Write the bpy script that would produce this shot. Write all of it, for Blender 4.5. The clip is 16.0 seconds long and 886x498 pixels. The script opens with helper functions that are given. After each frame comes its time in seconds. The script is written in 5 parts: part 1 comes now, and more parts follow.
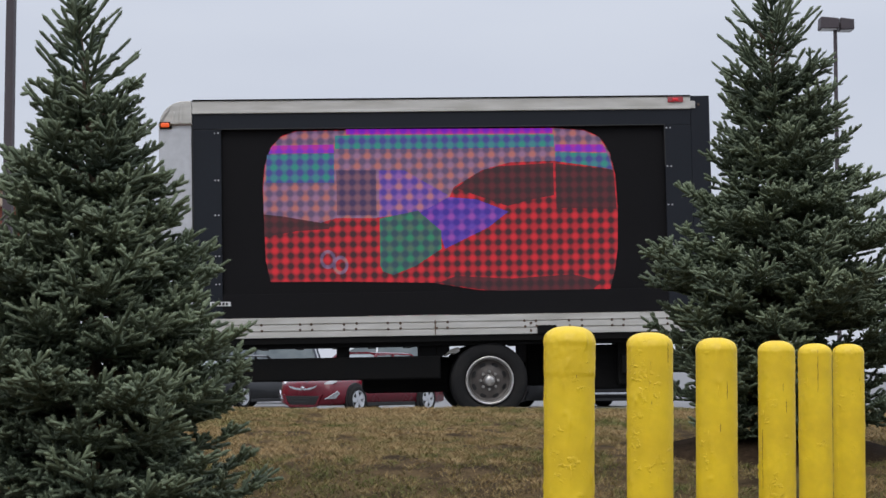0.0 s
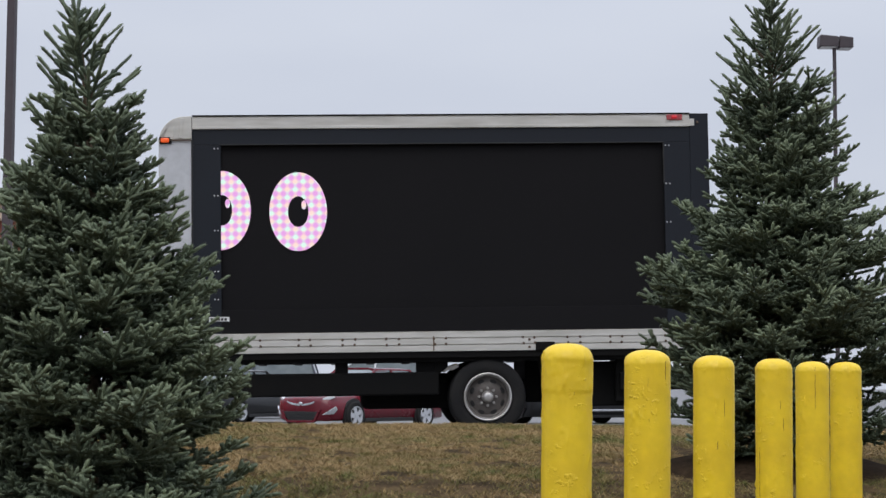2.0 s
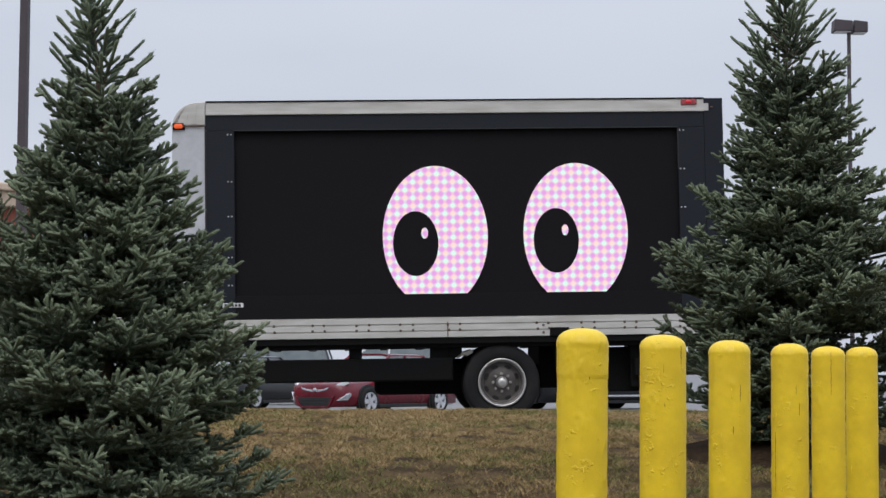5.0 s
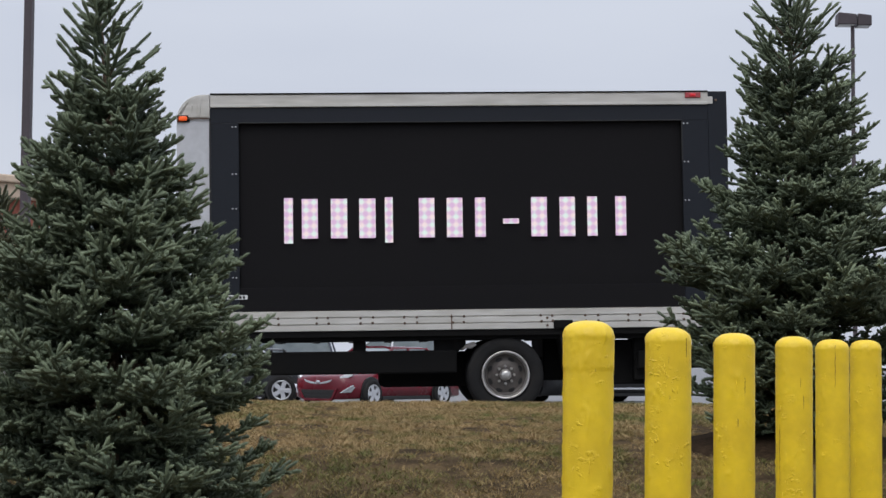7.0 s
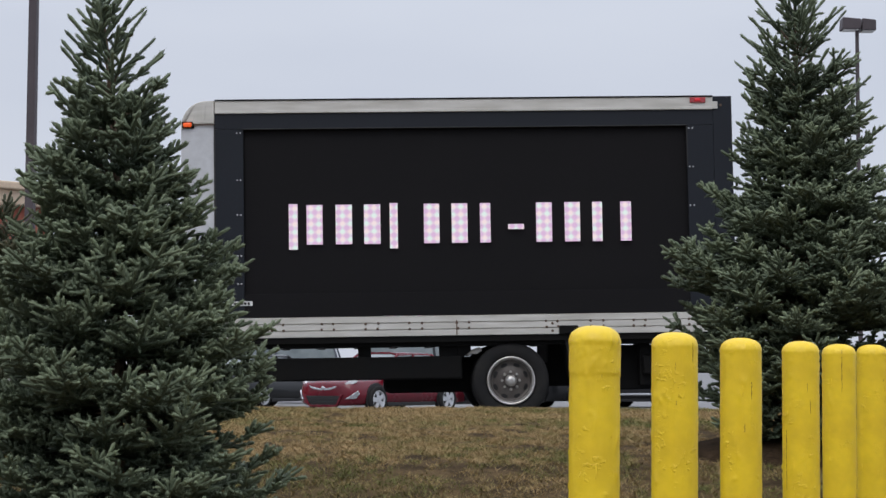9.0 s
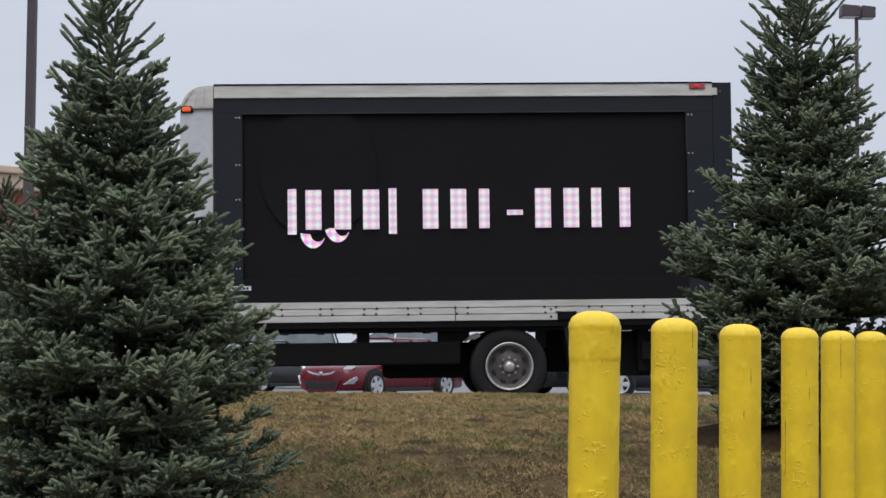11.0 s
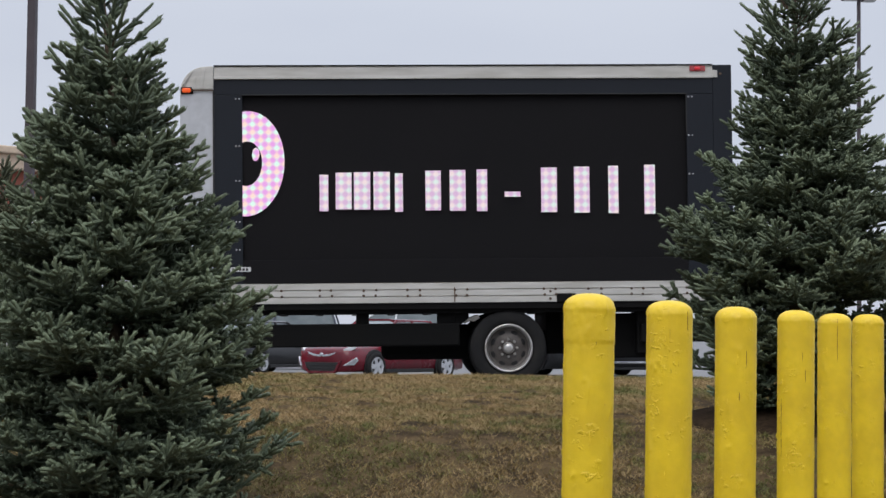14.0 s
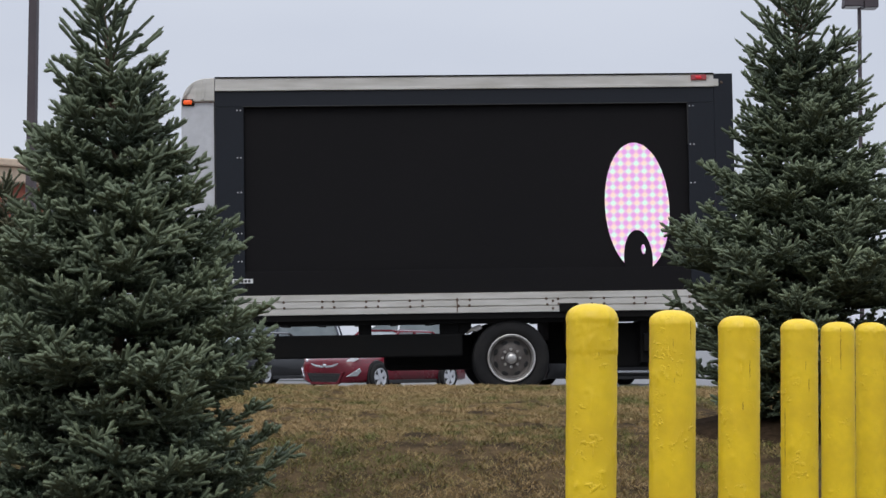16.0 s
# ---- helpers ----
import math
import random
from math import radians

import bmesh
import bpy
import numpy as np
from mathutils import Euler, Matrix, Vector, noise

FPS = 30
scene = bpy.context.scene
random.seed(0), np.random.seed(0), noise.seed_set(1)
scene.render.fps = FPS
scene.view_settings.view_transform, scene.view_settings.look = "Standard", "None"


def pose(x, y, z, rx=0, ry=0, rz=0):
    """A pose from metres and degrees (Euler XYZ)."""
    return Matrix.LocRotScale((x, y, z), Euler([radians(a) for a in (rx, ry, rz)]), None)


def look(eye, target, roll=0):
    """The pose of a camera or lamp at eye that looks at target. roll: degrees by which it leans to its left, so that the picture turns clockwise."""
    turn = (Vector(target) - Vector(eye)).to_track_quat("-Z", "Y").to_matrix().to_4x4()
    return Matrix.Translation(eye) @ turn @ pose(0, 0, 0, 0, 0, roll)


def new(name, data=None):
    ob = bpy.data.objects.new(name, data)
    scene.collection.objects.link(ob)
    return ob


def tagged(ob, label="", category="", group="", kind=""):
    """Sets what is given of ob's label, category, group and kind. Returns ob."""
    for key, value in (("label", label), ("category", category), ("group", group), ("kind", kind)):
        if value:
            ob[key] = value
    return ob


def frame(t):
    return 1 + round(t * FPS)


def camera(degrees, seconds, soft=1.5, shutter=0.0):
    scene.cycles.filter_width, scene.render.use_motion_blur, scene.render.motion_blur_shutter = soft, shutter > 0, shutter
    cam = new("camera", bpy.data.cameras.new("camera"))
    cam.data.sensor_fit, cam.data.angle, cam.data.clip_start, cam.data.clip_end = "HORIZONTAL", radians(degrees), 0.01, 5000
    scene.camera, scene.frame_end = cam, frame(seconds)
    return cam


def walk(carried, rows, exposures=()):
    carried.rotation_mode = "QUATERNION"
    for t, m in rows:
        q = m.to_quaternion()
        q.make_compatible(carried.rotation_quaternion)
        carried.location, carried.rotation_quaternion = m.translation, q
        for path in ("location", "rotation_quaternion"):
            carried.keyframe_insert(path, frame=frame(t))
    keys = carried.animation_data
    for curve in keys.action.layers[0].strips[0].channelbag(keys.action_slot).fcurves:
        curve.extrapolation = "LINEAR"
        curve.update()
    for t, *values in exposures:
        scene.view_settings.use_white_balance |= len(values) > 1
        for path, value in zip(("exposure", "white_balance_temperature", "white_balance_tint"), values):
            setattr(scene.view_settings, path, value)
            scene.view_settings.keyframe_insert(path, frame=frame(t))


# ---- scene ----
# ---- camera ----
EYE = (0.0, 0.0, 1.06)
cam = camera(27.52, 16.0, soft=1.5)


def aim(x, y, z, pitch, roll, yaw):
    """Camera pose: a small drift from EYE, tilt upwards, roll and turn to the left, in degrees."""
    return pose(EYE[0] + x, EYE[1] + y, EYE[2] + z) @ pose(0, 0, 0, 0, 0, yaw) @ pose(0, 0, 0, 90 + pitch) @ pose(0, 0, 0, 0, 0, roll)


PATH = [
    (0, -0.000, 0.034, -0.003, 3.8415, 0.0454, 0.0893),
    (0.5, 0.002, 0.012, -0.002, 3.9188, 0.0415, -0.2069),
    (1, -0.000, 0.012, -0.001, 4.1212, 0.1672, -0.1800),
    (1.5, 0.000, 0.000, 0.000, 4.3426, 0.3000, -0.0000),
    (2, -0.000, 0.005, -0.001, 4.3437, 0.2999, 0.0538),
    (2.5, -0.002, 0.000, -0.001, 4.1783, 0.1714, 0.1379),
    (3, -0.009, 0.019, -0.002, 4.1428, 0.1213, 0.4792),
    (3.5, -0.007, 0.027, -0.001, 4.1747, 0.0138, 0.4510),
    (4, -0.002, 0.011, -0.005, 4.0317, 0.0969, 0.2158),
    (4.5, -0.002, 0.037, -0.003, 3.9577, 0.1151, 0.3850),
    (7, -0.016, 0.008, -0.006, 3.6661, 0.3370, 0.5706),
    (7.5, -0.019, 0.018, -0.005, 3.7623, 0.3332, 0.5721),
    (8, -0.018, 0.030, -0.005, 3.7701, 0.1793, 0.7004),
    (8.5, -0.018, 0.028, -0.006, 3.8768, 0.1854, 0.7059),
    (11, -0.026, 0.031, -0.011, 3.4059, 0.3995, 0.6593),
    (11.5, -0.025, 0.032, -0.011, 3.2945, 0.5737, 0.4482),
    (12, -0.032, 0.046, -0.009, 3.3610, 0.4964, 0.5110),
    (12.5, -0.026, 0.063, -0.007, 3.2482, 0.3510, 0.5784),
    (13, -0.013, 0.046, -0.007, 2.9809, 0.2634, 0.4816),
    (13.5, -0.006, 0.034, -0.006, 2.8551, 0.3580, 0.5617),
    (14, -0.004, 0.022, -0.009, 2.8182, 0.5563, 0.7065),
    (14.5, -0.012, 0.047, -0.006, 2.9841, 0.4580, 1.1171),
    (15, -0.007, 0.044, -0.005, 3.1235, 0.2963, 1.1559),
    (15.5, -0.004, 0.033, -0.006, 3.2018, 0.2160, 0.8813),
    (16, -0.003, 0.035, -0.006, 3.1419, 0.2140, 0.7795),
]
walk(cam, [(t, aim(*v)) for t, *v in PATH])

# ---- sky and light ----
SUN_UP, SUN_ROUND = radians(58), radians(200)
world = bpy.data.worlds.new("overcast")
scene.world = world
world.use_nodes = True
wn, wl = world.node_tree.nodes, world.node_tree.links
wn.clear()
sky = wn.new("ShaderNodeTexSky")
sky.sky_type, sky.sun_disc, sky.sun_elevation, sky.sun_rotation = "NISHITA", False, SUN_UP, SUN_ROUND
sky.air_density, sky.dust_density, sky.ozone_density = 1.0, 4.0, 1.5
wco = wn.new("ShaderNodeTexCoord")
wmap = wn.new("ShaderNodeMapping")
wmap.inputs["Scale"].default_value = (1.0, 1.0, 3.2)
cloud = wn.new("ShaderNodeTexNoise")
cloud.inputs["Scale"].default_value, cloud.inputs["Detail"].default_value = 2.6, 4.0
cloud.inputs["Roughness"].default_value = 0.45
ramp = wn.new("ShaderNodeValToRGB")
ramp.color_ramp.elements[0].position, ramp.color_ramp.elements[1].position = 0.3, 0.72
ramp.color_ramp.elements[0].color = (5.85, 6.3, 7.45, 1)
ramp.color_ramp.elements[1].color = (7.0, 7.4, 8.35, 1)
mixer = wn.new("ShaderNodeMix")
mixer.data_type = "RGBA"
mixer.inputs[0].default_value = 0.9
back = wn.new("ShaderNodeBackground")
back.inputs["Strength"].default_value = 0.1
wout = wn.new("ShaderNodeOutputWorld")
wl.new(wco.outputs["Generated"], wmap.inputs["Vector"])
wl.new(wmap.outputs[0], cloud.inputs["Vector"])
wl.new(cloud.outputs["Fac"], ramp.inputs[0])
wl.new(sky.outputs[0], mixer.inputs[6])
wl.new(ramp.outputs[0], mixer.inputs[7])
# an overcast sky grows brighter towards the zenith
apart = wn.new("ShaderNodeSeparateXYZ")
lift = wn.new("ShaderNodeMapRange")
lift.interpolation_type = "SMOOTHSTEP"
lift.inputs["From Min"].default_value, lift.inputs["From Max"].default_value = 0.15, 0.85
lift.inputs["To Min"].default_value, lift.inputs["To Max"].default_value = 1.0, 2.1
swell = wn.new("ShaderNodeMix")
swell.data_type, swell.blend_type = "RGBA", "MULTIPLY"
swell.inputs[0].default_value = 1.0
wl.new(wco.outputs["Generated"], apart.inputs[0])
wl.new(apart.outputs["Z"], lift.inputs["Value"])
wl.new(mixer.outputs[2], swell.inputs[6])
wl.new(lift.outputs["Result"], swell.inputs[7])
wl.new(swell.outputs[2], back.inputs["Color"])
wl.new(back.outputs[0], wout.inputs["Surface"])

sun = new("sun", bpy.data.lights.new("sun", "SUN"))
sun.data.energy, sun.data.angle, sun.data.color = 0.9, radians(35), (1.0, 0.97, 0.93)
sun.matrix_world = look((-4, -12, 26), (0, 6, 0))
scene.view_settings.exposure = 0.0

# ---- materials ----
def material(name, color, color2=None, rough=0.6, metal=0.0, grain=40.0, stain=1.5, bump=0.0, bump_scale=60.0, spec=0.5,
             coat=0.0, per_object=0.0, attribute="", grain_depth=0.2, stretch=(1, 1, 1), stain_range=(0.35, 0.7)):
    """A procedural surface: two colours blended by a large and a fine noise, roughness that varies, and a fine relief."""
    m = bpy.data.materials.new(name)
    m.use_nodes = True
    n, l = m.node_tree.nodes, m.node_tree.links
    b = n["Principled BSDF"]
    b.inputs["Metallic"].default_value, b.inputs["Roughness"].default_value = metal, rough
    b.inputs["Specular IOR Level"].default_value = spec
    b.inputs["Coat Weight"].default_value = coat
    co, mp = n.new("ShaderNodeTexCoord"), n.new("ShaderNodeMapping")
    mp.inputs["Scale"].default_value = stretch
    l.new(co.outputs["Object"], mp.inputs["Vector"])
    big, fine = n.new("ShaderNodeTexNoise"), n.new("ShaderNodeTexNoise")
    big.inputs["Scale"].default_value, big.inputs["Detail"].default_value = stain, 5
    fine.inputs["Scale"].default_value, fine.inputs["Detail"].default_value = grain, 3
    l.new(mp.outputs[0], big.inputs["Vector"])
    l.new(mp.outputs[0], fine.inputs["Vector"])
    rg = n.new("ShaderNodeMapRange")
    rg.inputs["From Min"].default_value, rg.inputs["From Max"].default_value = stain_range
    l.new(big.outputs["Fac"], rg.inputs["Value"])
    mx = n.new("ShaderNodeMix")
    mx.data_type = "RGBA"
    mx.inputs[6].default_value = (*color, 1)
    mx.inputs[7].default_value = (*(color2 or [c * 0.75 for c in color]), 1)
    fac = rg.outputs["Result"]
    if attribute:
        at = n.new("ShaderNodeAttribute")
        at.attribute_name = attribute
        fac = at.outputs["Fac"]
    if per_object:
        oi, sc, ad = n.new("ShaderNodeObjectInfo"), n.new("ShaderNodeMath"), n.new("ShaderNodeMath")
        sc.operation, sc.inputs[1].default_value = "MULTIPLY", per_object
        l.new(oi.outputs["Random"], sc.inputs[0])
        l.new(sc.outputs[0], ad.inputs[0])
        l.new(fac, ad.inputs[1])
        fac = ad.outputs[0]
    l.new(fac, mx.inputs[0])
    gr = n.new("ShaderNodeMapRange")
    gr.inputs["To Min"].default_value, gr.inputs["To Max"].default_value = 1 - grain_depth, 1 + grain_depth
    l.new(fine.outputs["Fac"], gr.inputs["Value"])
    mul = n.new("ShaderNodeMix")
    mul.data_type, mul.blend_type = "RGBA", "MULTIPLY"
    mul.inputs[0].default_value = 1.0
    l.new(mx.outputs[2], mul.inputs[6])
    l.new(gr.outputs["Result"], mul.inputs[7])
    l.new(mul.outputs[2], b.inputs["Base Color"])
    rr = n.new("ShaderNodeMapRange")
    rr.inputs["To Min"].default_value, rr.inputs["To Max"].default_value = max(0.02, rough - 0.12), min(1, rough + 0.12)
    l.new(big.outputs["Fac"], rr.inputs["Value"])
    l.new(rr.outputs["Result"], b.inputs["Roughness"])
    if bump:
        bt, bp = n.new("ShaderNodeTexNoise"), n.new("ShaderNodeBump")
        bt.inputs["Scale"].default_value, bt.inputs["Detail"].default_value = bump_scale, 4
        l.new(mp.outputs[0], bt.inputs["Vector"])
        l.new(bt.outputs["Fac"], bp.inputs["Height"])
        bp.inputs["Strength"].default_value, bp.inputs["Distance"].default_value = bump, 0.01
        l.new(bp.outputs[0], b.inputs["Normal"])
    return m


def glowing(name, color, strength):
    m = material(name, color, rough=0.4)
    b = m.node_tree.nodes["Principled BSDF"]
    b.inputs["Emission Color"].default_value, b.inputs["Emission Strength"].default_value = (*color, 1), strength
    return m


M_SOIL = material("lawn soil", (0.092, 0.062, 0.031), (0.040, 0.028, 0.016), rough=0.95, grain=38, grain_depth=0.75, stain=4.5, stain_range=(0.40, 0.62), bump=1.0, bump_scale=40, spec=0.04)
M_ASPHALT = material("worn asphalt", (0.165, 0.165, 0.168), (0.20, 0.20, 0.20), rough=0.85, grain=90, stain=0.4, bump=0.3, bump_scale=150)
M_KERB = material("concrete kerb", (0.36, 0.35, 0.33), (0.27, 0.26, 0.24), rough=0.9, grain=30, bump=0.3)
M_YELLOW = material("thick yellow paint", (0.85, 0.60, 0.017), (0.72, 0.485, 0.013), rough=0.44, grain=22, grain_depth=0.10, stain=4.5, bump=0.09, bump_scale=48)
def scabs(m, scale, low, high, depth):
    """Sparse hard-edged lumps of old paint over a material's own fine relief."""
    n, l = m.node_tree.nodes, m.node_tree.links
    co, a, c = n.new("ShaderNodeTexCoord"), n.new("ShaderNodeTexNoise"), n.new("ShaderNodeTexNoise")
    a.inputs["Scale"].default_value, a.inputs["Detail"].default_value = scale, 3
    c.inputs["Scale"].default_value = scale * 0.17
    ra, rc, ml, bp = n.new("ShaderNodeMapRange"), n.new("ShaderNodeMapRange"), n.new("ShaderNodeMath"), n.new("ShaderNodeBump")
    ra.inputs["From Min"].default_value, ra.inputs["From Max"].default_value = low, high
    rc.inputs["From Min"].default_value, rc.inputs["From Max"].default_value = 0.54, 0.70
    ml.operation = "MULTIPLY"
    oi, far, ad = n.new("ShaderNodeObjectInfo"), n.new("ShaderNodeMath"), n.new("ShaderNodeVectorMath")
    far.operation, far.inputs[1].default_value = "MULTIPLY", 40.0
    l.new(oi.outputs["Random"], far.inputs[0])
    l.new(co.outputs["Object"], ad.inputs[0])
    l.new(far.outputs[0], ad.inputs[1])
    for tex, rg in ((a, ra), (c, rc)):
        l.new(ad.outputs[0], tex.inputs["Vector"])
        l.new(tex.outputs["Fac"], rg.inputs["Value"])
    l.new(ra.outputs["Result"], ml.inputs[0])
    l.new(rc.outputs["Result"], ml.inputs[1])
    l.new(ml.outputs[0], bp.inputs["Height"])
    bp.inputs["Strength"].default_value, bp.inputs["Distance"].default_value = 0.9, depth
    b = n["Principled BSDF"]
    l.new(b.inputs["Normal"].links[0].from_socket, bp.inputs["Normal"])
    l.new(bp.outputs[0], b.inputs["Normal"])


scabs(M_YELLOW, 48.0, 0.55, 0.63, 0.0035)
M_RUST = material("rust", (0.16, 0.06, 0.02), (0.30, 0.15, 0.03), rough=0.9, grain=60)
M_NAVY = material("black vinyl panel", (0.0052, 0.0075, 0.0125), (0.0072, 0.010, 0.016), rough=0.55, grain=30, stain=1.2, spec=0.3)
M_SCREEN = material("dark display face", (0.0076, 0.0072, 0.0080), (0.0098, 0.0092, 0.0100), rough=0.75, grain=260, stain=0.8, spec=0.12, bump=0.2, bump_scale=300)
M_ALU = material("weathered aluminium rail", (0.57, 0.555, 0.52), (0.42, 0.405, 0.365), rough=0.55, metal=0.15, grain=8, stain=2.0, stretch=(1, 1, 6))
M_GREYPAINT = material("light grey fibreglass", (0.50, 0.51, 0.53), (0.44, 0.45, 0.47), rough=0.45, grain=12, stain=1.5)
M_RUBBER = material("tyre rubber", (0.009, 0.009, 0.0095), (0.018, 0.017, 0.016), spec=0.25, rough=0.85, grain=50, stain=5, bump=0.3)
M_STEEL = material("brushed steel rim", (0.55, 0.54, 0.52), (0.36, 0.33, 0.30), rough=0.38, metal=0.7, grain=25, stain=9)
M_DIRTYSTEEL = material("dirty steel disc", (0.11, 0.098, 0.088), (0.06, 0.05, 0.045), rough=0.6, metal=0.4, grain=30, stain=7)
M_FRAME = material("black chassis steel", (0.0035, 0.0035, 0.0036), (0.006, 0.0055, 0.005), spec=0.15, rough=0.8, grain=25, stain=3)
M_BOLT = material("bolt heads", (0.06, 0.045, 0.035), (0.12, 0.07, 0.04), rough=0.7, grain=60)
M_BOLTLIGHT = material("zinc screws", (0.55, 0.55, 0.55), rough=0.4, metal=0.6)
M_POLE = material("dark bronze pole", (0.045, 0.035, 0.040), (0.065, 0.05, 0.055), rough=0.6, grain=20, stain=1)
M_BARK = material("spruce bark", (0.085, 0.055, 0.035), (0.14, 0.10, 0.07), rough=0.95, grain=60, stain=8, bump=0.8, bump_scale=50)
# tone 0 is a dark green with the crown's inner shade in it, 1 pale fresh tips
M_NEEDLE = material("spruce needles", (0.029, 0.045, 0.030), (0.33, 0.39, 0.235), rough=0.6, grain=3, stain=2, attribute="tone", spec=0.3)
M_NEEDLE_OLD = material("browned spruce needles", (0.045, 0.06, 0.035), (0.16, 0.135, 0.075), rough=0.65, grain=3, attribute="tone", spec=0.3)
M_GRASS = material("dormant grass", (0.335, 0.235, 0.112), (0.118, 0.130, 0.038), rough=0.8, grain=5, attribute="tone", spec=0.2)
M_RED = material("red car paint", (0.125, 0.0035, 0.012), (0.10, 0.003, 0.010), rough=0.26, grain=5, coat=0.2, spec=0.35)
M_BLACKCAR = material("black car paint", (0.004, 0.0045, 0.0055), rough=0.3, grain=5, coat=0.25, spec=0.3)
M_DARKSUV = material("charcoal car paint", (0.006, 0.007, 0.010), rough=0.3, grain=5, coat=0.25, spec=0.3)
M_DARKVAN = material("slate blue van paint", (0.05, 0.06, 0.085), (0.035, 0.04, 0.055), rough=0.4, grain=5, coat=0.3)
M_WHITECAR = material("white car paint", (0.72, 0.73, 0.74), (0.62, 0.63, 0.64), rough=0.3, grain=5, coat=0.6)
M_SILVERCAR = material("silver blue car paint", (0.36, 0.40, 0.46), rough=0.3, grain=5, metal=0.3, coat=0.6)
M_GLASS = material("car glass", (0.10, 0.125, 0.13), (0.16, 0.19, 0.19), rough=0.06, spec=0.9, coat=1.0)
M_TRIM = material("black trim", (0.012, 0.012, 0.012), rough=0.6)
M_CHROME = material("chrome", (0.75, 0.76, 0.78), rough=0.15, metal=1.0)
M_ALLOY = material("alloy wheel", (0.62, 0.63, 0.65), rough=0.3, metal=0.6)
M_HEADLAMP = material("clear headlamp", (0.7, 0.72, 0.74), rough=0.12, coat=1.0)
M_BRICK = material("red brick", (0.30, 0.10, 0.065), (0.24, 0.075, 0.05), rough=0.9, grain=12, stain=0.6)
M_STUCCO = material("beige stucco", (0.60, 0.48, 0.36), (0.54, 0.42, 0.31), rough=0.9, grain=10, stain=0.5)
M_MARK_RED = glowing("lit red marker", (0.55, 0.015, 0.025), 0.35)
M_MARK_ORANGE = glowing("lit orange marker", (0.8, 0.10, 0.015), 0.45)
M_GREEN = glowing("lit green sign", (0.02, 0.65, 0.22), 0.7)
M_TAIL = material("red tail lamp", (0.35, 0.01, 0.015), rough=0.2, coat=1)
M_WHITE = material("white plastic", (0.75, 0.75, 0.74), rough=0.5)


def led(name, dot, gap, pitch, strength, second=None):
    """Lit pixels of the display: a lattice of brighter dots with a slower colour beat between two tints."""
    m = bpy.data.materials.new(name)
    m.use_nodes = True
    n, l = m.node_tree.nodes, m.node_tree.links
    b = n["Principled BSDF"]
    b.inputs["Base Color"].default_value, b.inputs["Roughness"].default_value = (0.01, 0.01, 0.01, 1), 0.7
    geo, mp, sep = n.new("ShaderNodeNewGeometry"), n.new("ShaderNodeMapping"), n.new("ShaderNodeSeparateXYZ")
    mp.inputs["Rotation"].default_value = (0, radians(1.12), radians(-3.37))
    l.new(geo.outputs["Position"], mp.inputs["Vector"])
    l.new(mp.outputs[0], sep.inputs[0])

    def wave(axis, period, shift):
        sc, sn = n.new("ShaderNodeMath"), n.new("ShaderNodeMath")
        sc.operation, sc.inputs[1].default_value, sc.inputs[2].default_value = "MULTIPLY_ADD", 2 * math.pi / period, shift
        sn.operation = "SINE"
        l.new(sep.outputs[axis], sc.inputs[0])
        l.new(sc.outputs[0], sn.inputs[0])
        return sn.outputs[0]

    def fold(a, c, op, lo, hi):
        ml, rg = n.new("ShaderNodeMath"), n.new("ShaderNodeMapRange")
        ml.operation = op
        l.new(a, ml.inputs[0])
        l.new(c, ml.inputs[1])
        rg.inputs["From Min"].default_value, rg.inputs["From Max"].default_value = lo, hi
        l.new(ml.outputs[0], rg.inputs["Value"])
        return rg.outputs["Result"]

    def blend(fac, a, c):
        mx = n.new("ShaderNodeMix")
        mx.data_type = "RGBA"
        l.new(fac, mx.inputs[0])
        for i, col in ((6, a), (7, c)):
            if isinstance(col, tuple):
                mx.inputs[i].default_value = (*col, 1)
            else:
                l.new(col, mx.inputs[i])
        return mx.outputs[2]

    lattice = fold(wave("X", pitch, 0.0), wave("Z", pitch, 0.4), "ADD", -1.1, 1.2)
    beat = fold(wave("X", pitch * 2.0, 1.1), wave("Z", pitch * 2.0, 0.3), "MULTIPLY", -0.5, 0.5)
    tint = blend(beat, dot, second or dot)
    l.new(blend(lattice, gap, tint), b.inputs["Emission Color"])
    b.inputs["Emission Strength"].default_value = strength
    return m


M_LED_EYE = led("lit white display pixels", (1.0, 0.74, 0.66), (0.80, 0.36, 0.80), 0.086, 1.0, second=(0.70, 1.0, 0.86))
M_LED_TEXT = led("lit lettering pixels", (1.0, 0.84, 0.86), (0.78, 0.52, 0.78), 0.085, 0.85, second=(0.82, 0.96, 0.92))
M_LED_RED = led("lit red pixels", (0.86, 0.012, 0.03), (0.05, 0.004, 0.01), 0.112, 0.6, second=(0.65, 0.01, 0.025))
M_LED_MAROON = led("dim red pixels", (0.13, 0.010, 0.018), (0.03, 0.006, 0.01), 0.112, 0.6)
M_LED_ROSE = led("lit rose and violet pixels", (0.62, 0.20, 0.19), (0.14, 0.09, 0.20), 0.112, 0.6, second=(0.40, 0.20, 0.36))
M_LED_TEAL = led("lit teal pixels", (0.03, 0.34, 0.28), (0.07, 0.07, 0.36), 0.112, 0.6, second=(0.06, 0.30, 0.34))
M_LED_VIOLET = led("lit violet pixels", (0.40, 0.08, 0.55), (0.06, 0.02, 0.40), 0.112, 0.6, second=(0.15, 0.06, 0.55))
M_LED_LILAC = led("lit lilac pixels", (0.62, 0.22, 0.30), (0.10, 0.05, 0.42), 0.112, 0.6, second=(0.36, 0.14, 0.55))
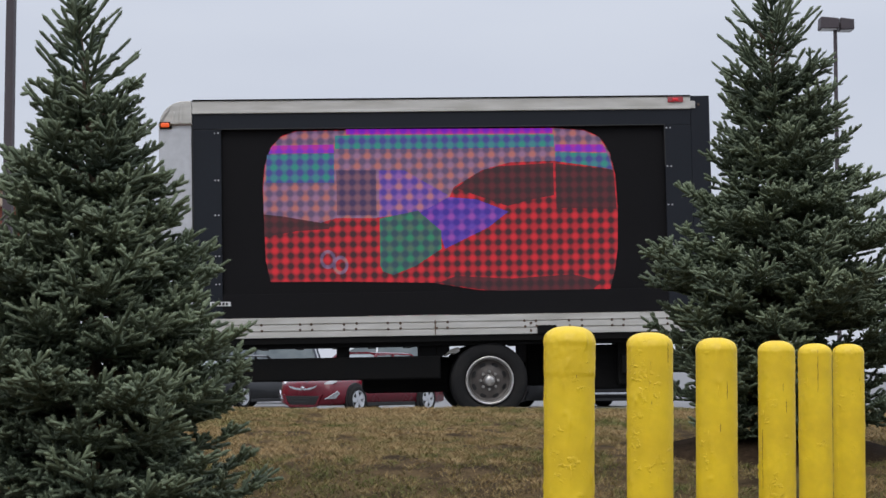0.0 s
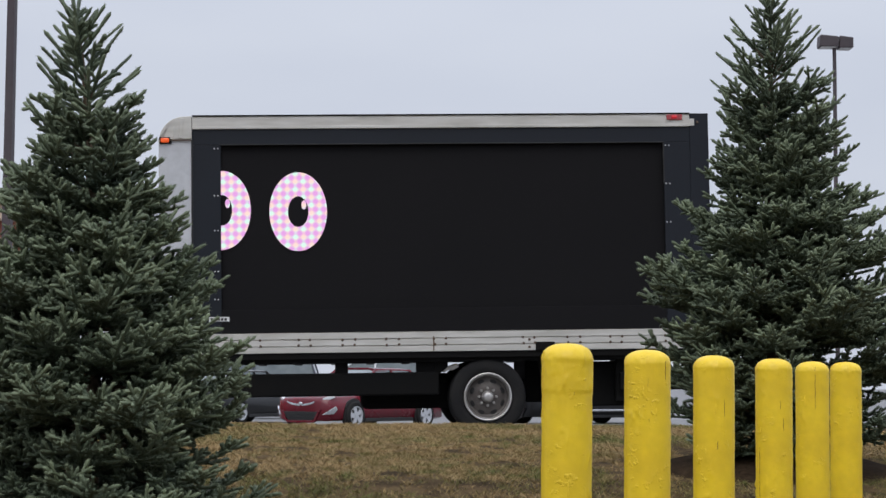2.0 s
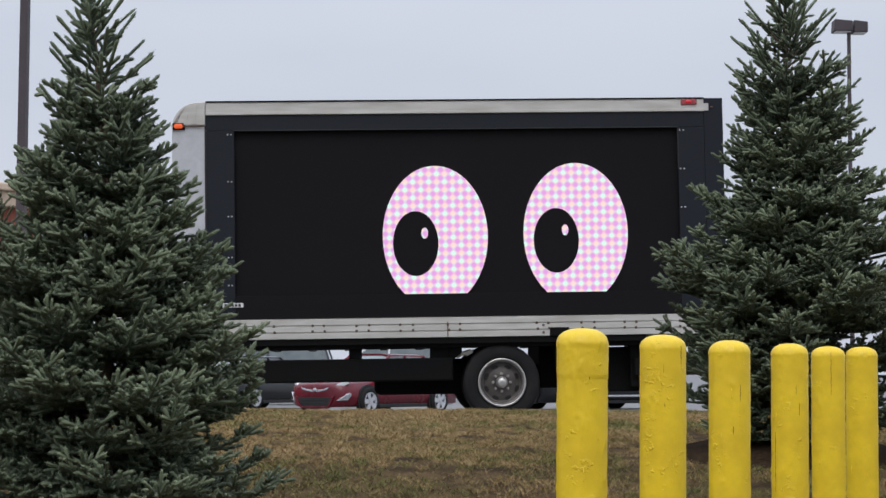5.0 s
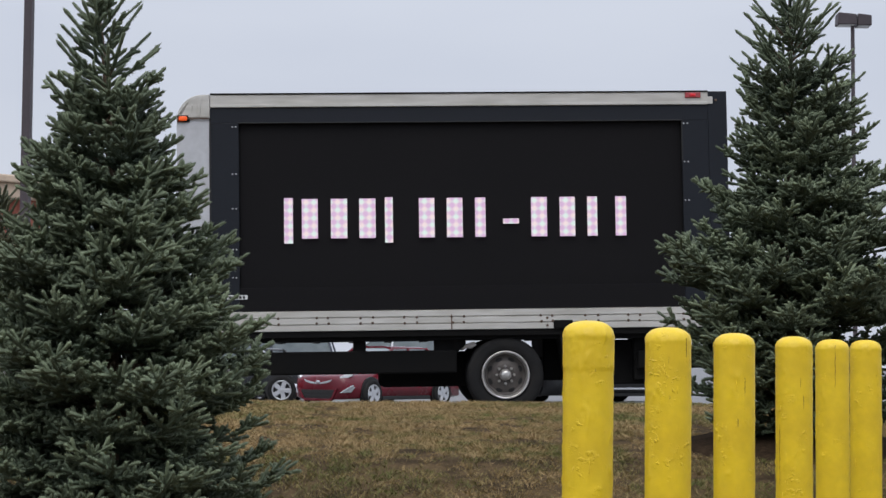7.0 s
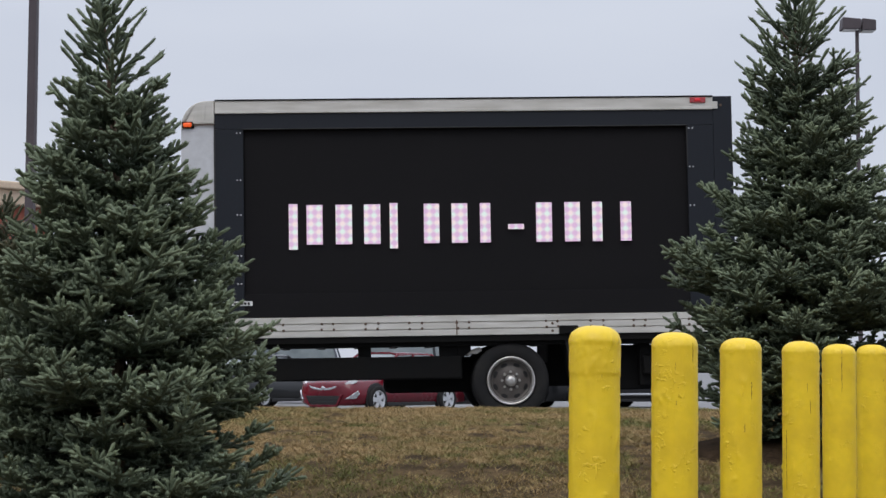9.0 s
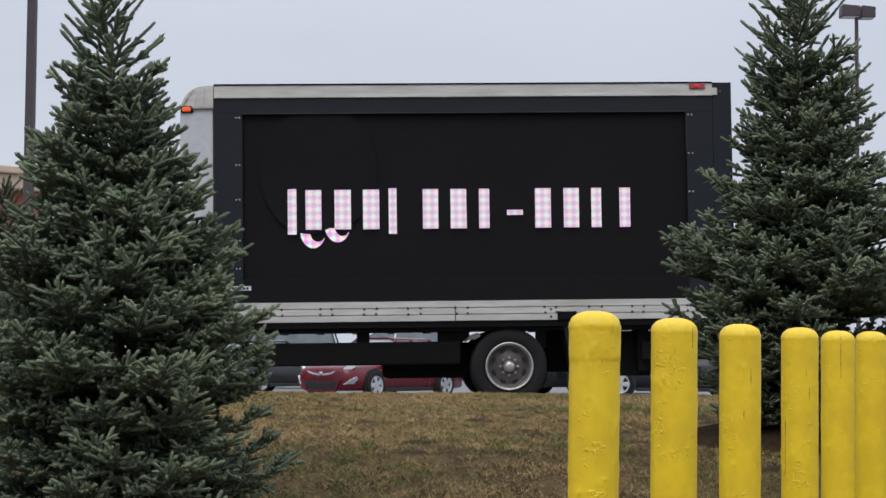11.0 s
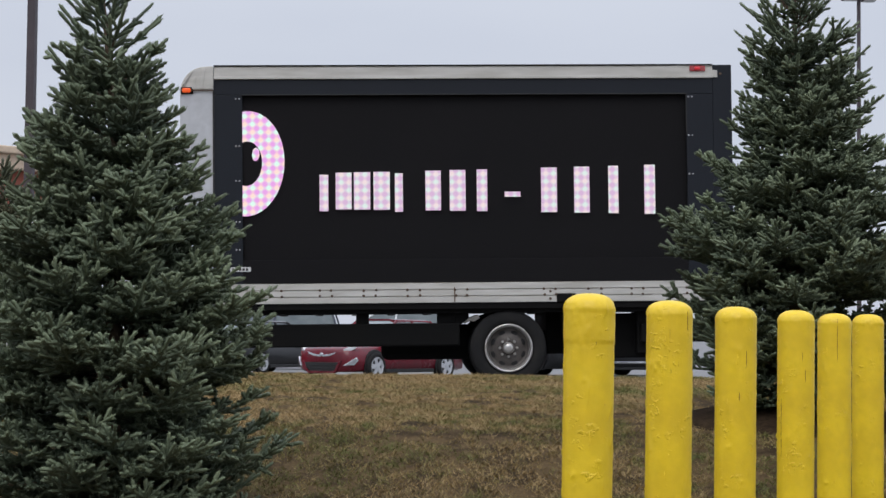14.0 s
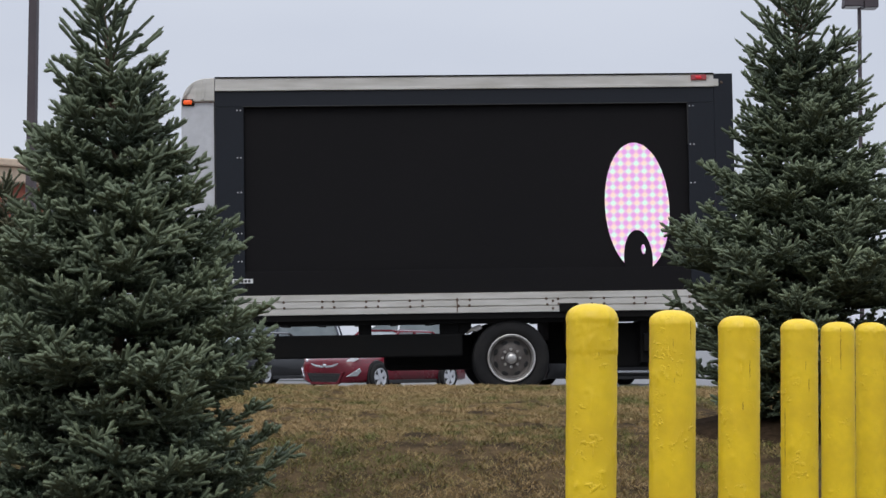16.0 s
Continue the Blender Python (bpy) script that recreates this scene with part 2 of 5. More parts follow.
M_LED_DUSK = led("dim lilac pixels", (0.26, 0.11, 0.17), (0.06, 0.03, 0.12), 0.112, 0.6)
M_LED_MAGENTA = led("lit magenta pixels", (0.60, 0.02, 0.45), (0.25, 0.02, 0.70), 0.112, 0.6)
M_LED_GREEN = led("lit green pixels", (0.03, 0.30, 0.16), (0.03, 0.08, 0.12), 0.112, 0.6, second=(0.10, 0.20, 0.14))
M_LED_DARK = material("unlit display pixels", (0.0076, 0.0072, 0.0080), (0.0098, 0.0092, 0.0100), rough=0.75, grain=260, stain=0.8, spec=0.12)
M_MULCH = material("dark mulch", (0.020, 0.013, 0.008), (0.045, 0.030, 0.018), rough=1.0, spec=0.03, grain_depth=0.7, grain=40, stain=6, bump=0.9, bump_scale=35)

# ---- building helpers ----
def part(name, bm, mat, parent=None, label="", smooth=False, at=None):
    """Links a bmesh (or a ready mesh) as one object under a thing or under a part."""
    me = bm
    if isinstance(bm, bmesh.types.BMesh):
        me = bpy.data.meshes.new(name)
        bm.normal_update()
        bm.to_mesh(me)
        bm.free()
    if not me.materials:
        me.materials.append(mat)
    if smooth:
        me.polygons.foreach_set("use_smooth", [True] * len(me.polygons))
    ob = new(name, me)
    ob.parent = parent
    if at is not None:
        ob.matrix_basis = at
    return tagged(ob, label)


def thing(name, label, category, at=None, group="", kind=""):
    ob = new(name)
    ob.empty_display_size = 0.1
    if at is not None:
        ob.matrix_basis = at
    return tagged(ob, label, category, group, kind)


def box(x0, x1, y0, y1, z0, z1, bevel=0.0, bm=None, m=None):
    """A bevelled box, alone or added to a bmesh."""
    b = bmesh.new()
    bmesh.ops.create_cube(b, size=1)
    bmesh.ops.scale(b, vec=(x1 - x0, y1 - y0, z1 - z0), verts=b.verts)
    bmesh.ops.translate(b, vec=((x0 + x1) / 2, (y0 + y1) / 2, (z0 + z1) / 2), verts=b.verts)
    if bevel:
        bmesh.ops.bevel(b, geom=b.edges[:], offset=bevel, segments=2, profile=0.5, affect="EDGES")
    if m is not None:
        b.transform(m)
    return b if bm is None else join(bm, b)


def join(bm, other):
    tmp = bpy.data.meshes.new("tmp")
    other.to_mesh(tmp)
    other.free()
    bm.from_mesh(tmp)
    bpy.data.meshes.remove(tmp)
    return bm


def lathe(profile, n=32, bm=None, m=None):
    """Turns (radius, height) pairs about z."""
    b = bmesh.new()
    rings = []
    for r, z in profile:
        if r < 1e-6:
            rings.append([b.verts.new((0, 0, z))])
        else:
            rings.append([b.verts.new((r * math.cos(2 * math.pi * i / n), r * math.sin(2 * math.pi * i / n), z)) for i in range(n)])
    for a, c in zip(rings, rings[1:]):
        for i in range(n):
            j = (i + 1) % n
            f = [a[i % len(a)], a[j % len(a)], c[j % len(c)], c[i % len(c)]]
            f = list(dict.fromkeys(f))
            if len(f) > 2:
                b.faces.new(f)
    if m is not None:
        b.transform(m)
    return b if bm is None else join(bm, b)


def prism(points, y0, y1, bevel=0.0, bm=None, m=None):
    """A flat outline of (x, z) points, given depth from y0 to y1."""
    b = bmesh.new()
    face = b.faces.new([b.verts.new((x, y0, z)) for x, z in points])
    made = bmesh.ops.extrude_face_region(b, geom=[face])
    bmesh.ops.translate(b, vec=(0, y1 - y0, 0), verts=[g for g in made["geom"] if isinstance(g, bmesh.types.BMVert)])
    bmesh.ops.recalc_face_normals(b, faces=b.faces)
    if bevel:
        bmesh.ops.bevel(b, geom=b.edges[:], offset=bevel, segments=2, profile=0.5, affect="EDGES")
    if m is not None:
        b.transform(m)
    return b if bm is None else join(bm, b)


def tube(points, radii, n=6):
    """A tapered tube along points."""
    b = bmesh.new()
    rings = []
    for i, p in enumerate(points):
        d = (points[min(i + 1, len(points) - 1)] - points[max(i - 1, 0)]).normalized()
        u = d.cross(Vector((0, 0, 1)))
        u = u.normalized() if u.length > 1e-3 else Vector((1, 0, 0))
        w = d.cross(u)
        rings.append([b.verts.new(p + float(radii[i]) * (math.cos(a) * u + math.sin(a) * w)) for a in [2 * math.pi * k / n for k in range(n)]])
    for a, c in zip(rings, rings[1:]):
        for i in range(n):
            b.faces.new((a[i], a[(i + 1) % n], c[(i + 1) % n], c[i]))
    b.faces.new(rings[-1])
    b.faces.new(rings[0][::-1])
    return b


AXIS_Y = pose(0, 0, 0, 90)

# ---- ground, kerb, road ----
RISE = [(-60, 0.0), (7, 0.0), (9.4, 0.04), (10.3, 0.13), (11.2, 0.32), (12, 0.45), (14, 0.57), (15.5, 0.635), (17, 0.685), (17.5, 0.69)]
FALL = [(17.62, 0.545), (21.5, 0.53), (30, 0.32), (42, 0.05), (60, 0.0), (400, 0.0), (2500, 0.0)]


def along(profile, y):
    ys, zs = zip(*profile)
    return float(np.interp(y, ys, zs))


def lawn_z(x, y):
    z = along(RISE, y)
    if y < 17.3:
        z += 0.018 * noise.noise((x * 0.9, y * 0.9, 0)) + 0.010 * noise.noise((x * 3.1, y * 3.1, 4))
    return z


def sheet(name, xs, ys, height, mat, label):
    verts = [(x, y, height(x, y)) for y in ys for x in xs]
    w = len(xs)
    faces = [(j * w + i, j * w + i + 1, (j + 1) * w + i + 1, (j + 1) * w + i) for j in range(len(ys) - 1) for i in range(w - 1)]
    me = bpy.data.meshes.new(name)
    me.from_pydata(verts, [], faces)
    return tagged(part(name, me, mat, smooth=True), label, "ground", kind="structure")


LAWN_XS = [-900, -200, -60, -25] + [-12 + i * 0.12 for i in range(201)] + [25, 60, 200, 900]
sheet("ground", LAWN_XS, [-900, -200, -60, -20, 0] + [4 + 0.12 * i for i in range(113)] + [17.5], lawn_z, M_SOIL,
      "patchy dormant lawn rising gently to a kerb")


def road_z(x, y):
    tilt = max(-0.15, min(0.15, 0.0196 * (x - 0.48)))
    return along(FALL, y) + tilt * float(np.interp(y, (17.6, 22, 30), (1, 1, 0)))


sheet("road", [-900, -200, -60, -25, -12, -7.2, -4, -2, 0, 2, 4, 8.1, 12, 25, 60, 200, 900], [17.6, 19, 21.5, 25, 30, 36, 42, 50, 60, 120, 400, 2500],
      road_z, M_ASPHALT, "worn pale grey asphalt of a car park")
kerb = thing("kerb", "low concrete kerb between lawn and road", "kerb", kind="structure")
for i in range(16):
    part("kerb_stone", box(-1.48, 1.48, 17.48, 17.64, 0.40, 0.692, 0.012), M_KERB, kerb, at=pose(-24 + 3 * i, 0, 0))

# ---- box truck with a display on its side ----
TRUCK = pose(0.483, 19.50, 0.579, 0, -1.12, 3.37)
SCREEN_X, SCREEN_Z = (-2.845, 1.962), (1.335, 3.116)
FACE_Y = 0.052


def rivet_mesh(radius, depth, mat, n=8):
    b = lathe([(0, depth), (radius * 0.6, depth), (radius, depth * 0.4), (radius, -0.004)], n, m=AXIS_Y)
    me = bpy.data.meshes.new("bolt")
    b.to_mesh(me)
    b.free()
    me.materials.append(mat)
    return me


def truck_wheel(parent, x, y, flip=False, dressed=True):
    """Tyre, steel rim, dish with hand holes, hub and lug nuts; the axle runs along y, the outer face at y."""
    m = pose(x, y, 0.372) @ Matrix.Scale(1.018, 4) @ AXIS_Y @ (pose(0, 0, 0, 180) if flip else Matrix())
    holder = part("wheel", lathe([(0.25, -0.235), (0.35, -0.235), (0.39, -0.21), (0.405, -0.18), (0.405, -0.05), (0.392, -0.02), (0.36, -0.004),
                                  (0.345, -0.006), (0.33, 0.0), (0.285, -0.010), (0.254, -0.024), (0.245, -0.12)], 56), M_RUBBER, parent,
                  "black dual tyre on a steel rim", smooth=True, at=m)
    b = lathe([(0.262, -0.06), (0.274, -0.012), (0.272, 0.004), (0.258, 0.006), (0.247, -0.012), (0.238, -0.05), (0.232, -0.085)], 56)
    inner = Matrix.Scale(0.935, 4)
    part("rim", b, M_STEEL, holder, "polished steel rim ring", smooth=True, at=inner)
    if not dressed:
        return holder
    part("dish", lathe([(0.236, -0.07), (0.215, -0.10), (0.19, -0.098), (0.15, -0.068), (0.10, -0.062), (0.0, -0.062)], 48), M_DIRTYSTEEL, holder,
         "grimy steel wheel dish", smooth=True, at=inner)
    for i in range(8):
        a = 2 * math.pi * (i + 0.5) / 8
        hole = lathe([(0, 0.004), (0.021, 0.004), (0.026, 0.0), (0.026, -0.01)], 12, m=Matrix.Diagonal((1, 1.5, 1, 1)))
        part("hand_hole", hole, M_TRIM, holder, at=inner @ pose(0.184 * math.cos(a), 0.184 * math.sin(a), -0.090) @ pose(0, 0, 0, 0, 0, math.degrees(a)) @ pose(0, 0, 0, 0, 22, 0))
    for i in range(8):
        a = 2 * math.pi * i / 8
        part("lug_nut", lathe([(0.019, -0.01), (0.017, 0.02), (0.010, 0.028), (0, 0.028)], 6), M_STEEL, holder,
             at=inner @ pose(0.098 * math.cos(a), 0.098 * math.sin(a), -0.062))
    part("hub", lathe([(0.068, -0.063), (0.066, -0.03), (0.055, 0.012), (0.04, 0.03), (0.022, 0.034), (0, 0.034)], 28), M_STEEL, holder,
         "bright steel hub cap", smooth=True, at=inner)
    return holder


def rail_profile(z0, z1, ribs):
    """An extruded side rail, seen end-on, with ribs and shallow grooves; it faces -y."""
    pts = [(0.02, z0), (-0.012, z0)]
    h = (z1 - z0) / ribs
    for i in range(ribs):
        a, c = z0 + i * h, z0 + (i + 1) * h
        pts += [(-0.020, a + 0.004), (-0.020, c - 0.010), (-0.006, c - 0.007), (-0.006, c - 0.001)]
    return pts + [(-0.012, z1), (0.02, z1)]


def rail(name, x0, x1, z0, z1, ribs, mat, parent, label):
    b = bmesh.new()
    f = b.faces.new([b.verts.new((x0, y, z)) for y, z in rail_profile(z0, z1, ribs)])
    g = bmesh.ops.extrude_face_region(b, geom=[f])
    bmesh.ops.translate(b, vec=(x1 - x0, 0, 0), verts=[v for v in g["geom"] if isinstance(v, bmesh.types.BMVert)])
    bmesh.ops.recalc_face_normals(b, faces=b.faces)
    return part(name, b, mat, parent, label)


def truck():
    t = thing("box_truck", "black box truck with a display on its side, on the road", "truck", TRUCK)
    X0, X1, TOP = -3.148, 2.46, 3.424
    sx0, sx1, sz0, sz1 = *SCREEN_X, *SCREEN_Z
    # the shell: roof, floor, front, rear and far side round a hollow hold
    part("roof", box(X0, X1, 0.03, 2.40, TOP - 0.045, TOP - 0.005, 0.012), M_GREYPAINT, t, "pale roof sheet")
    part("far_wall", box(X0, X1, 2.37, 2.40, 1.09, 3.40, 0.004), M_GREYPAINT, t, "pale far side wall")
    part("inner_wall", box(X0 + 0.05, X1 - 0.05, 0.42, 0.44, 1.09, 3.40), M_FRAME, t)
    part("cargo_floor", box(X0, X1, 0.0, 2.40, 0.80, 0.862), M_FRAME, t, "black underside of the cargo floor")
    part("rear_wall", box(X1 - 0.05, X1 - 0.01, 0.03, 2.37, 1.09, 3.40), M_NAVY, t, "black rear doors")
    part("front_wall", box(X0 - 0.02, X0 + 0.02, 0.04, 2.37, 0.87, 3.40), M_GREYPAINT, t)
    # the side: dark panels round the display
    part("side_panel", box(X0, X1 - 0.208, 0.0, 0.012, sz1, 3.28, 0.003), M_NAVY, t, "matt black side panel")
    part("side_panel", box(X0, sx0, 0.0, 0.012, 1.085, sz1 - 0.002, 0.003), M_NAVY, t, "matt black side panel")
    part("side_panel", box(sx1, X1 - 0.208, 0.0, 0.012, 1.085, sz1 - 0.002, 0.003), M_NAVY, t, "matt black side panel")
    part("side_panel", box(sx0 + 0.002, sx1 - 0.002, 0.0, 0.012, 1.085, sz0, 0.003), M_SCREEN, t, "black lower edge of the display")
    part("rear_post", box(X1 - 0.206, X1, 0.0, 0.06, 1.085, TOP + 0.005, 0.003), M_NAVY, t, "black rear corner post")
    part("display", box(sx0 - 0.3, sx1 + 0.2, FACE_Y, FACE_Y + 0.012, sz0 - 0.12, sz1 + 0.15), M_SCREEN, t, "unlit black face of the display")
    part("display_rim", box(sx0 - 0.004, sx1 + 0.004, -0.004, 0.02, sz1 - 0.006, sz1 + 0.006, 0.002), M_TRIM, t, "thin black display edge")
    part("display_rim", box(sx1 - 0.006, sx1 + 0.006, -0.004, 0.02, sz1 - 0.45, sz1 - 0.012, 0.002), M_TRIM, t, "thin black display edge")
    # rails
    top = part("top_rail", box(X0, X1 - 0.208, -0.012, 0.03, 3.283, TOP, 0.006), M_ALU, t, "weathered aluminium top rail")
    part("rail_lip", box(X0, X1 - 0.208, -0.020, -0.012, 3.285, 3.315, 0.003), M_ALU, top)
    part("rail_cap", box(X0, X1 - 0.208, -0.022, 0.05, TOP - 0.004, TOP + 0.012, 0.003), M_FRAME, top, "dark roof edge trim")
    side = rail("side_rail", X0, X1 - 0.10, 0.865, 1.083, 3, M_ALU, t, "weathered ribbed aluminium side rail")
    bolt = rivet_mesh(0.015, 0.007, M_BOLT)
    for i, x in enumerate([-3.02, -2.56, -2.03, -1.555, -1.084, -0.57, 0.386, 0.87, 1.33, 1.80]):
        for dx in (0.0, 0.128):
            for z in (1.003, 0.944):
                part("bolt", bolt, M_BOLT, side, at=pose(x + dx + random.uniform(-0.008, 0.008), -0.020, z + random.uniform(-0.004, 0.004)))
    part("joint_plate", box(-0.585, -0.573, -0.026, -0.018, 0.872, 1.03, 0.002), M_BOLT, side, "rusty joint")
    for z in (0.98, 0.90):
        part("bolt", bolt, M_BOLT, side, at=pose(0.452, -0.020, z))
    part("lamp_pocket", box(0.52, 0.73, -0.024, -0.015, 0.864, 0.955, 0.01), M_FRAME, side, "dark lamp pocket")
    rivet = rivet_mesh(0.006, 0.003, M_ALU)
    for i in range(40):
        part("rivet", rivet, M_ALU, top, at=pose(X0 + 0.1 + i * 0.13, -0.012, 3.302))
    screw = rivet_mesh(0.009, 0.004, M_BOLTLIGHT)
    for x in (X0 + 0.235, X0 + 0.272, sx1 + 0.022, sx1 + 0.062):
        for z in (3.075, 2.565, 2.19, 1.75, 1.45) if x < 0 else (3.08, 2.66, 2.24, 1.8, 1.45):
            part("screw", screw, M_BOLTLIGHT, t, at=pose(x, 0.0, z))
    # rounded nose of the box
    R = 0.27
    nose = [(X0 - 0.003, 0.87), (X0 - 0.003, TOP)] + [(X0 - 0.09 - R * math.sin(a), TOP - 0.005 - R + R * math.cos(a)) for a in [math.radians(9 * i) for i in range(11)]] + [(X0 - 0.36, 0.87)]
    part("nose_cap", prism(nose, 0.002, 2.40, 0.006), M_GREYPAINT, t, "light grey rounded nose of the box")
    corner = [(X0 - 0.005, 3.18), (X0 - 0.005, TOP + 0.004)] + [(X0 - 0.085 - R * math.sin(a), TOP - R + R * math.cos(a)) for a in [math.radians(9 * i) for i in range(11)]] + [(X0 - 0.358, 3.17)]
    part("corner_casting", prism(corner, -0.014, 0.03, 0.006), M_ALU, t, "weathered aluminium corner casting")
    part("corner_rib", prism([(X0 - 0.11, 3.19), (X0 - 0.09, 3.40), (X0 - 0.125, 3.40), (X0 - 0.15, 3.19)], -0.022, -0.01, 0.004), M_ALU, t)
    part("corner_rib", prism([(X0 - 0.20, 3.18), (X0 - 0.185, 3.30), (X0 - 0.205, 3.32), (X0 - 0.235, 3.18)], -0.020, -0.01, 0.004), M_ALU, t)
    part("corner_seam", box(X0 - 0.35, X0 - 0.008, -0.018, -0.011, 3.160, 3.172, 0.002), M_BOLT, t, "dirty seam under the casting")
    part("roof_bracket", box(X1 - 0.215, X1 - 0.155, -0.014, 0.0, 3.29, 3.37, 0.004), M_ALU, t, "bare end of the top rail")
    part("bolt", bolt, M_BOLTLIGHT, t, at=pose(X1 - 0.12, -0.004, 3.33))
    part("edge_strip", box(X0 - 0.012, X0 + 0.006, -0.008, 0.0, 0.90, 3.17, 0.002), M_TRIM, t)
    mark = part("marker_lamp", box(X0 - 0.335, X0 - 0.245, -0.036, -0.008, 3.142, 3.190, 0.012), M_MARK_ORANGE, t, "lit orange marker lamp")
    part("lamp_base", box(X0 - 0.352, X0 - 0.218, -0.016, 0.004, 3.128, 3.203, 0.006), M_FRAME, mark)
    mark = part("marker_lamp", box(2.050, 2.118, -0.040, -0.010, 3.370, 3.402, 0.010), M_MARK_RED, t, "lit red marker lamp")
    part("lamp_base", box(2.000, 2.172, -0.028, -0.008, 3.356, 3.416, 0.006), M_TAIL, mark)
    plate = part("small_sign", box(-2.98, -2.76, -0.006, 0.0, 1.215, 1.262, 0.003), M_WHITE, t, "small white sticker with dark bars")
    for i in range(5):
        part("bar", box(-2.96 + 0.037 * i, -2.935 + 0.037 * i, -0.009, -0.005, 1.225, 1.252), M_TRIM, plate)
    # underside
    part("sill", box(X0, X1 - 0.1, 0.06, 0.14, 0.755, 0.866, 0.006), M_FRAME, t, "black floor sill")
    for i in range(13):
        part("cross_member", box(X0 + 0.2 + i * 0.42, X0 + 0.28 + i * 0.42, 0.1, 2.3, 0.76, 0.80), M_FRAME, t)
    for y in (0.75, 1.60):
        part("chassis_rail", box(-5.0, X1 - 0.15, y, y + 0.08, 0.765, 0.80, 0.004), M_FRAME, t, "black chassis rail")
    part("side_guard", box(-2.80, -0.52, 0.10, 0.42, 0.40, 0.648, 0.02), M_FRAME, t, "long black locker under the floor")
    part("hanger", box(-1.64, -1.50, 0.14, 0.30, 0.60, 0.80, 0.008), M_FRAME, t)
    part("hanger", box(-0.76, -0.56, 0.14, 0.32, 0.42, 0.80, 0.01), M_FRAME, t)
    part("hanger_bracket", prism([(-0.56, 0.80), (-0.42, 0.80), (-0.42, 0.70), (-0.52, 0.62), (-0.56, 0.62)], 0.14, 0.28, 0.006), M_FRAME, t)
    part("fuel_tank", box(-1.36, -0.36, 0.55, 1.15, 0.25, 0.64, 0.06), M_FRAME, t, "black tank under the chassis")
    part("axle", lathe([(0.06, -1.0), (0.07, -0.4), (0.16, -0.12), (0.17, 0.0), (0.16, 0.12), (0.07, 0.4), (0.06, 1.0)], 20, m=pose(0, 1.2, 0.405) @ AXIS_Y), M_FRAME, t)
    part("spring", box(-0.62, 0.62, 0.68, 0.75, 0.50, 0.56, 0.012), M_FRAME, t)
    part("bump_stop", prism([(-0.44, 0.70), (-0.32, 0.74), (-0.29, 0.70), (-0.36, 0.66), (-0.40, 0.67), (-0.46, 0.64), (-0.48, 0.67)], 0.2, 0.45, 0.008), M_STEEL, t, "bare metal bracket")
    truck_wheel(t, 0.0, 0.03)
    truck_wheel(t, 0.0, 0.31, dressed=False)
    truck_wheel(t, 0.0, 2.09, dressed=False)
    truck_wheel(t, 0.0, 2.37, flip=True, dressed=False)
    flap = part("mud_flap", prism([(0.58, 0.86), (0.80, 0.86), (0.80, 0.52), (0.76, 0.33), (0.70, 0.28), (0.64, 0.5)], 0.02, 0.58, 0.006), M_RUBBER, t, "dirty rubber mud flap")
    part("flap_edge", prism([(0.618, 0.86), (0.650, 0.86), (0.716, 0.56), (0.738, 0.34), (0.70, 0.27), (0.690, 0.54)], 0.004, 0.02, 0.003), M_RUST, flap, "rusty flap edge")
    part("rear_locker", box(0.82, 1.70, 0.35, 0.70, 0.25, 0.74, 0.02), M_FRAME, t, "dark box behind the axle")
    part("inner_fender", box(0.46, 0.80, 0.55, 1.85, 0.30, 0.80, 0.02), M_FRAME, t)
    part("bumper", box(1.45, 2.35, 0.12, 0.30, 0.42, 0.62, 0.015), M_FRAME, t, "black rear under-run bar")
    part("bumper_leg", box(1.42, 1.54, 0.2, 0.36, 0.30, 0.80, 0.01), M_FRAME, t)
    # cab, almost wholly behind the spruce
    cab = [(-3.62, 0.55), (-3.62, 2.45), (-3.75, 2.62), (-4.55, 2.60), (-4.95, 1.95), (-5.95, 1.62), (-6.12, 1.20), (-6.15, 0.60)]
    c = part("cab", prism(cab, 0.16, 2.24, 0.05), M_WHITECAR, t, "white truck cab")
    part("side_window", prism([(-3.85, 1.80), (-3.85, 2.40), (-4.50, 2.38), (-4.80, 1.84)], 0.150, 0.165, 0.006), M_GLASS, c, "dark cab window")
    part("windscreen", box(-0.02, 0.02, 0.3, 2.1, 0.0, 0.62, 0.01, m=pose(-4.965, 0, 1.98, 0, 32, 0)), M_GLASS, c)
    for y, flip in ((0.20, False), (2.22, True)):
        truck_wheel(t, -5.15, y, flip)
    return t


box_truck = truck()

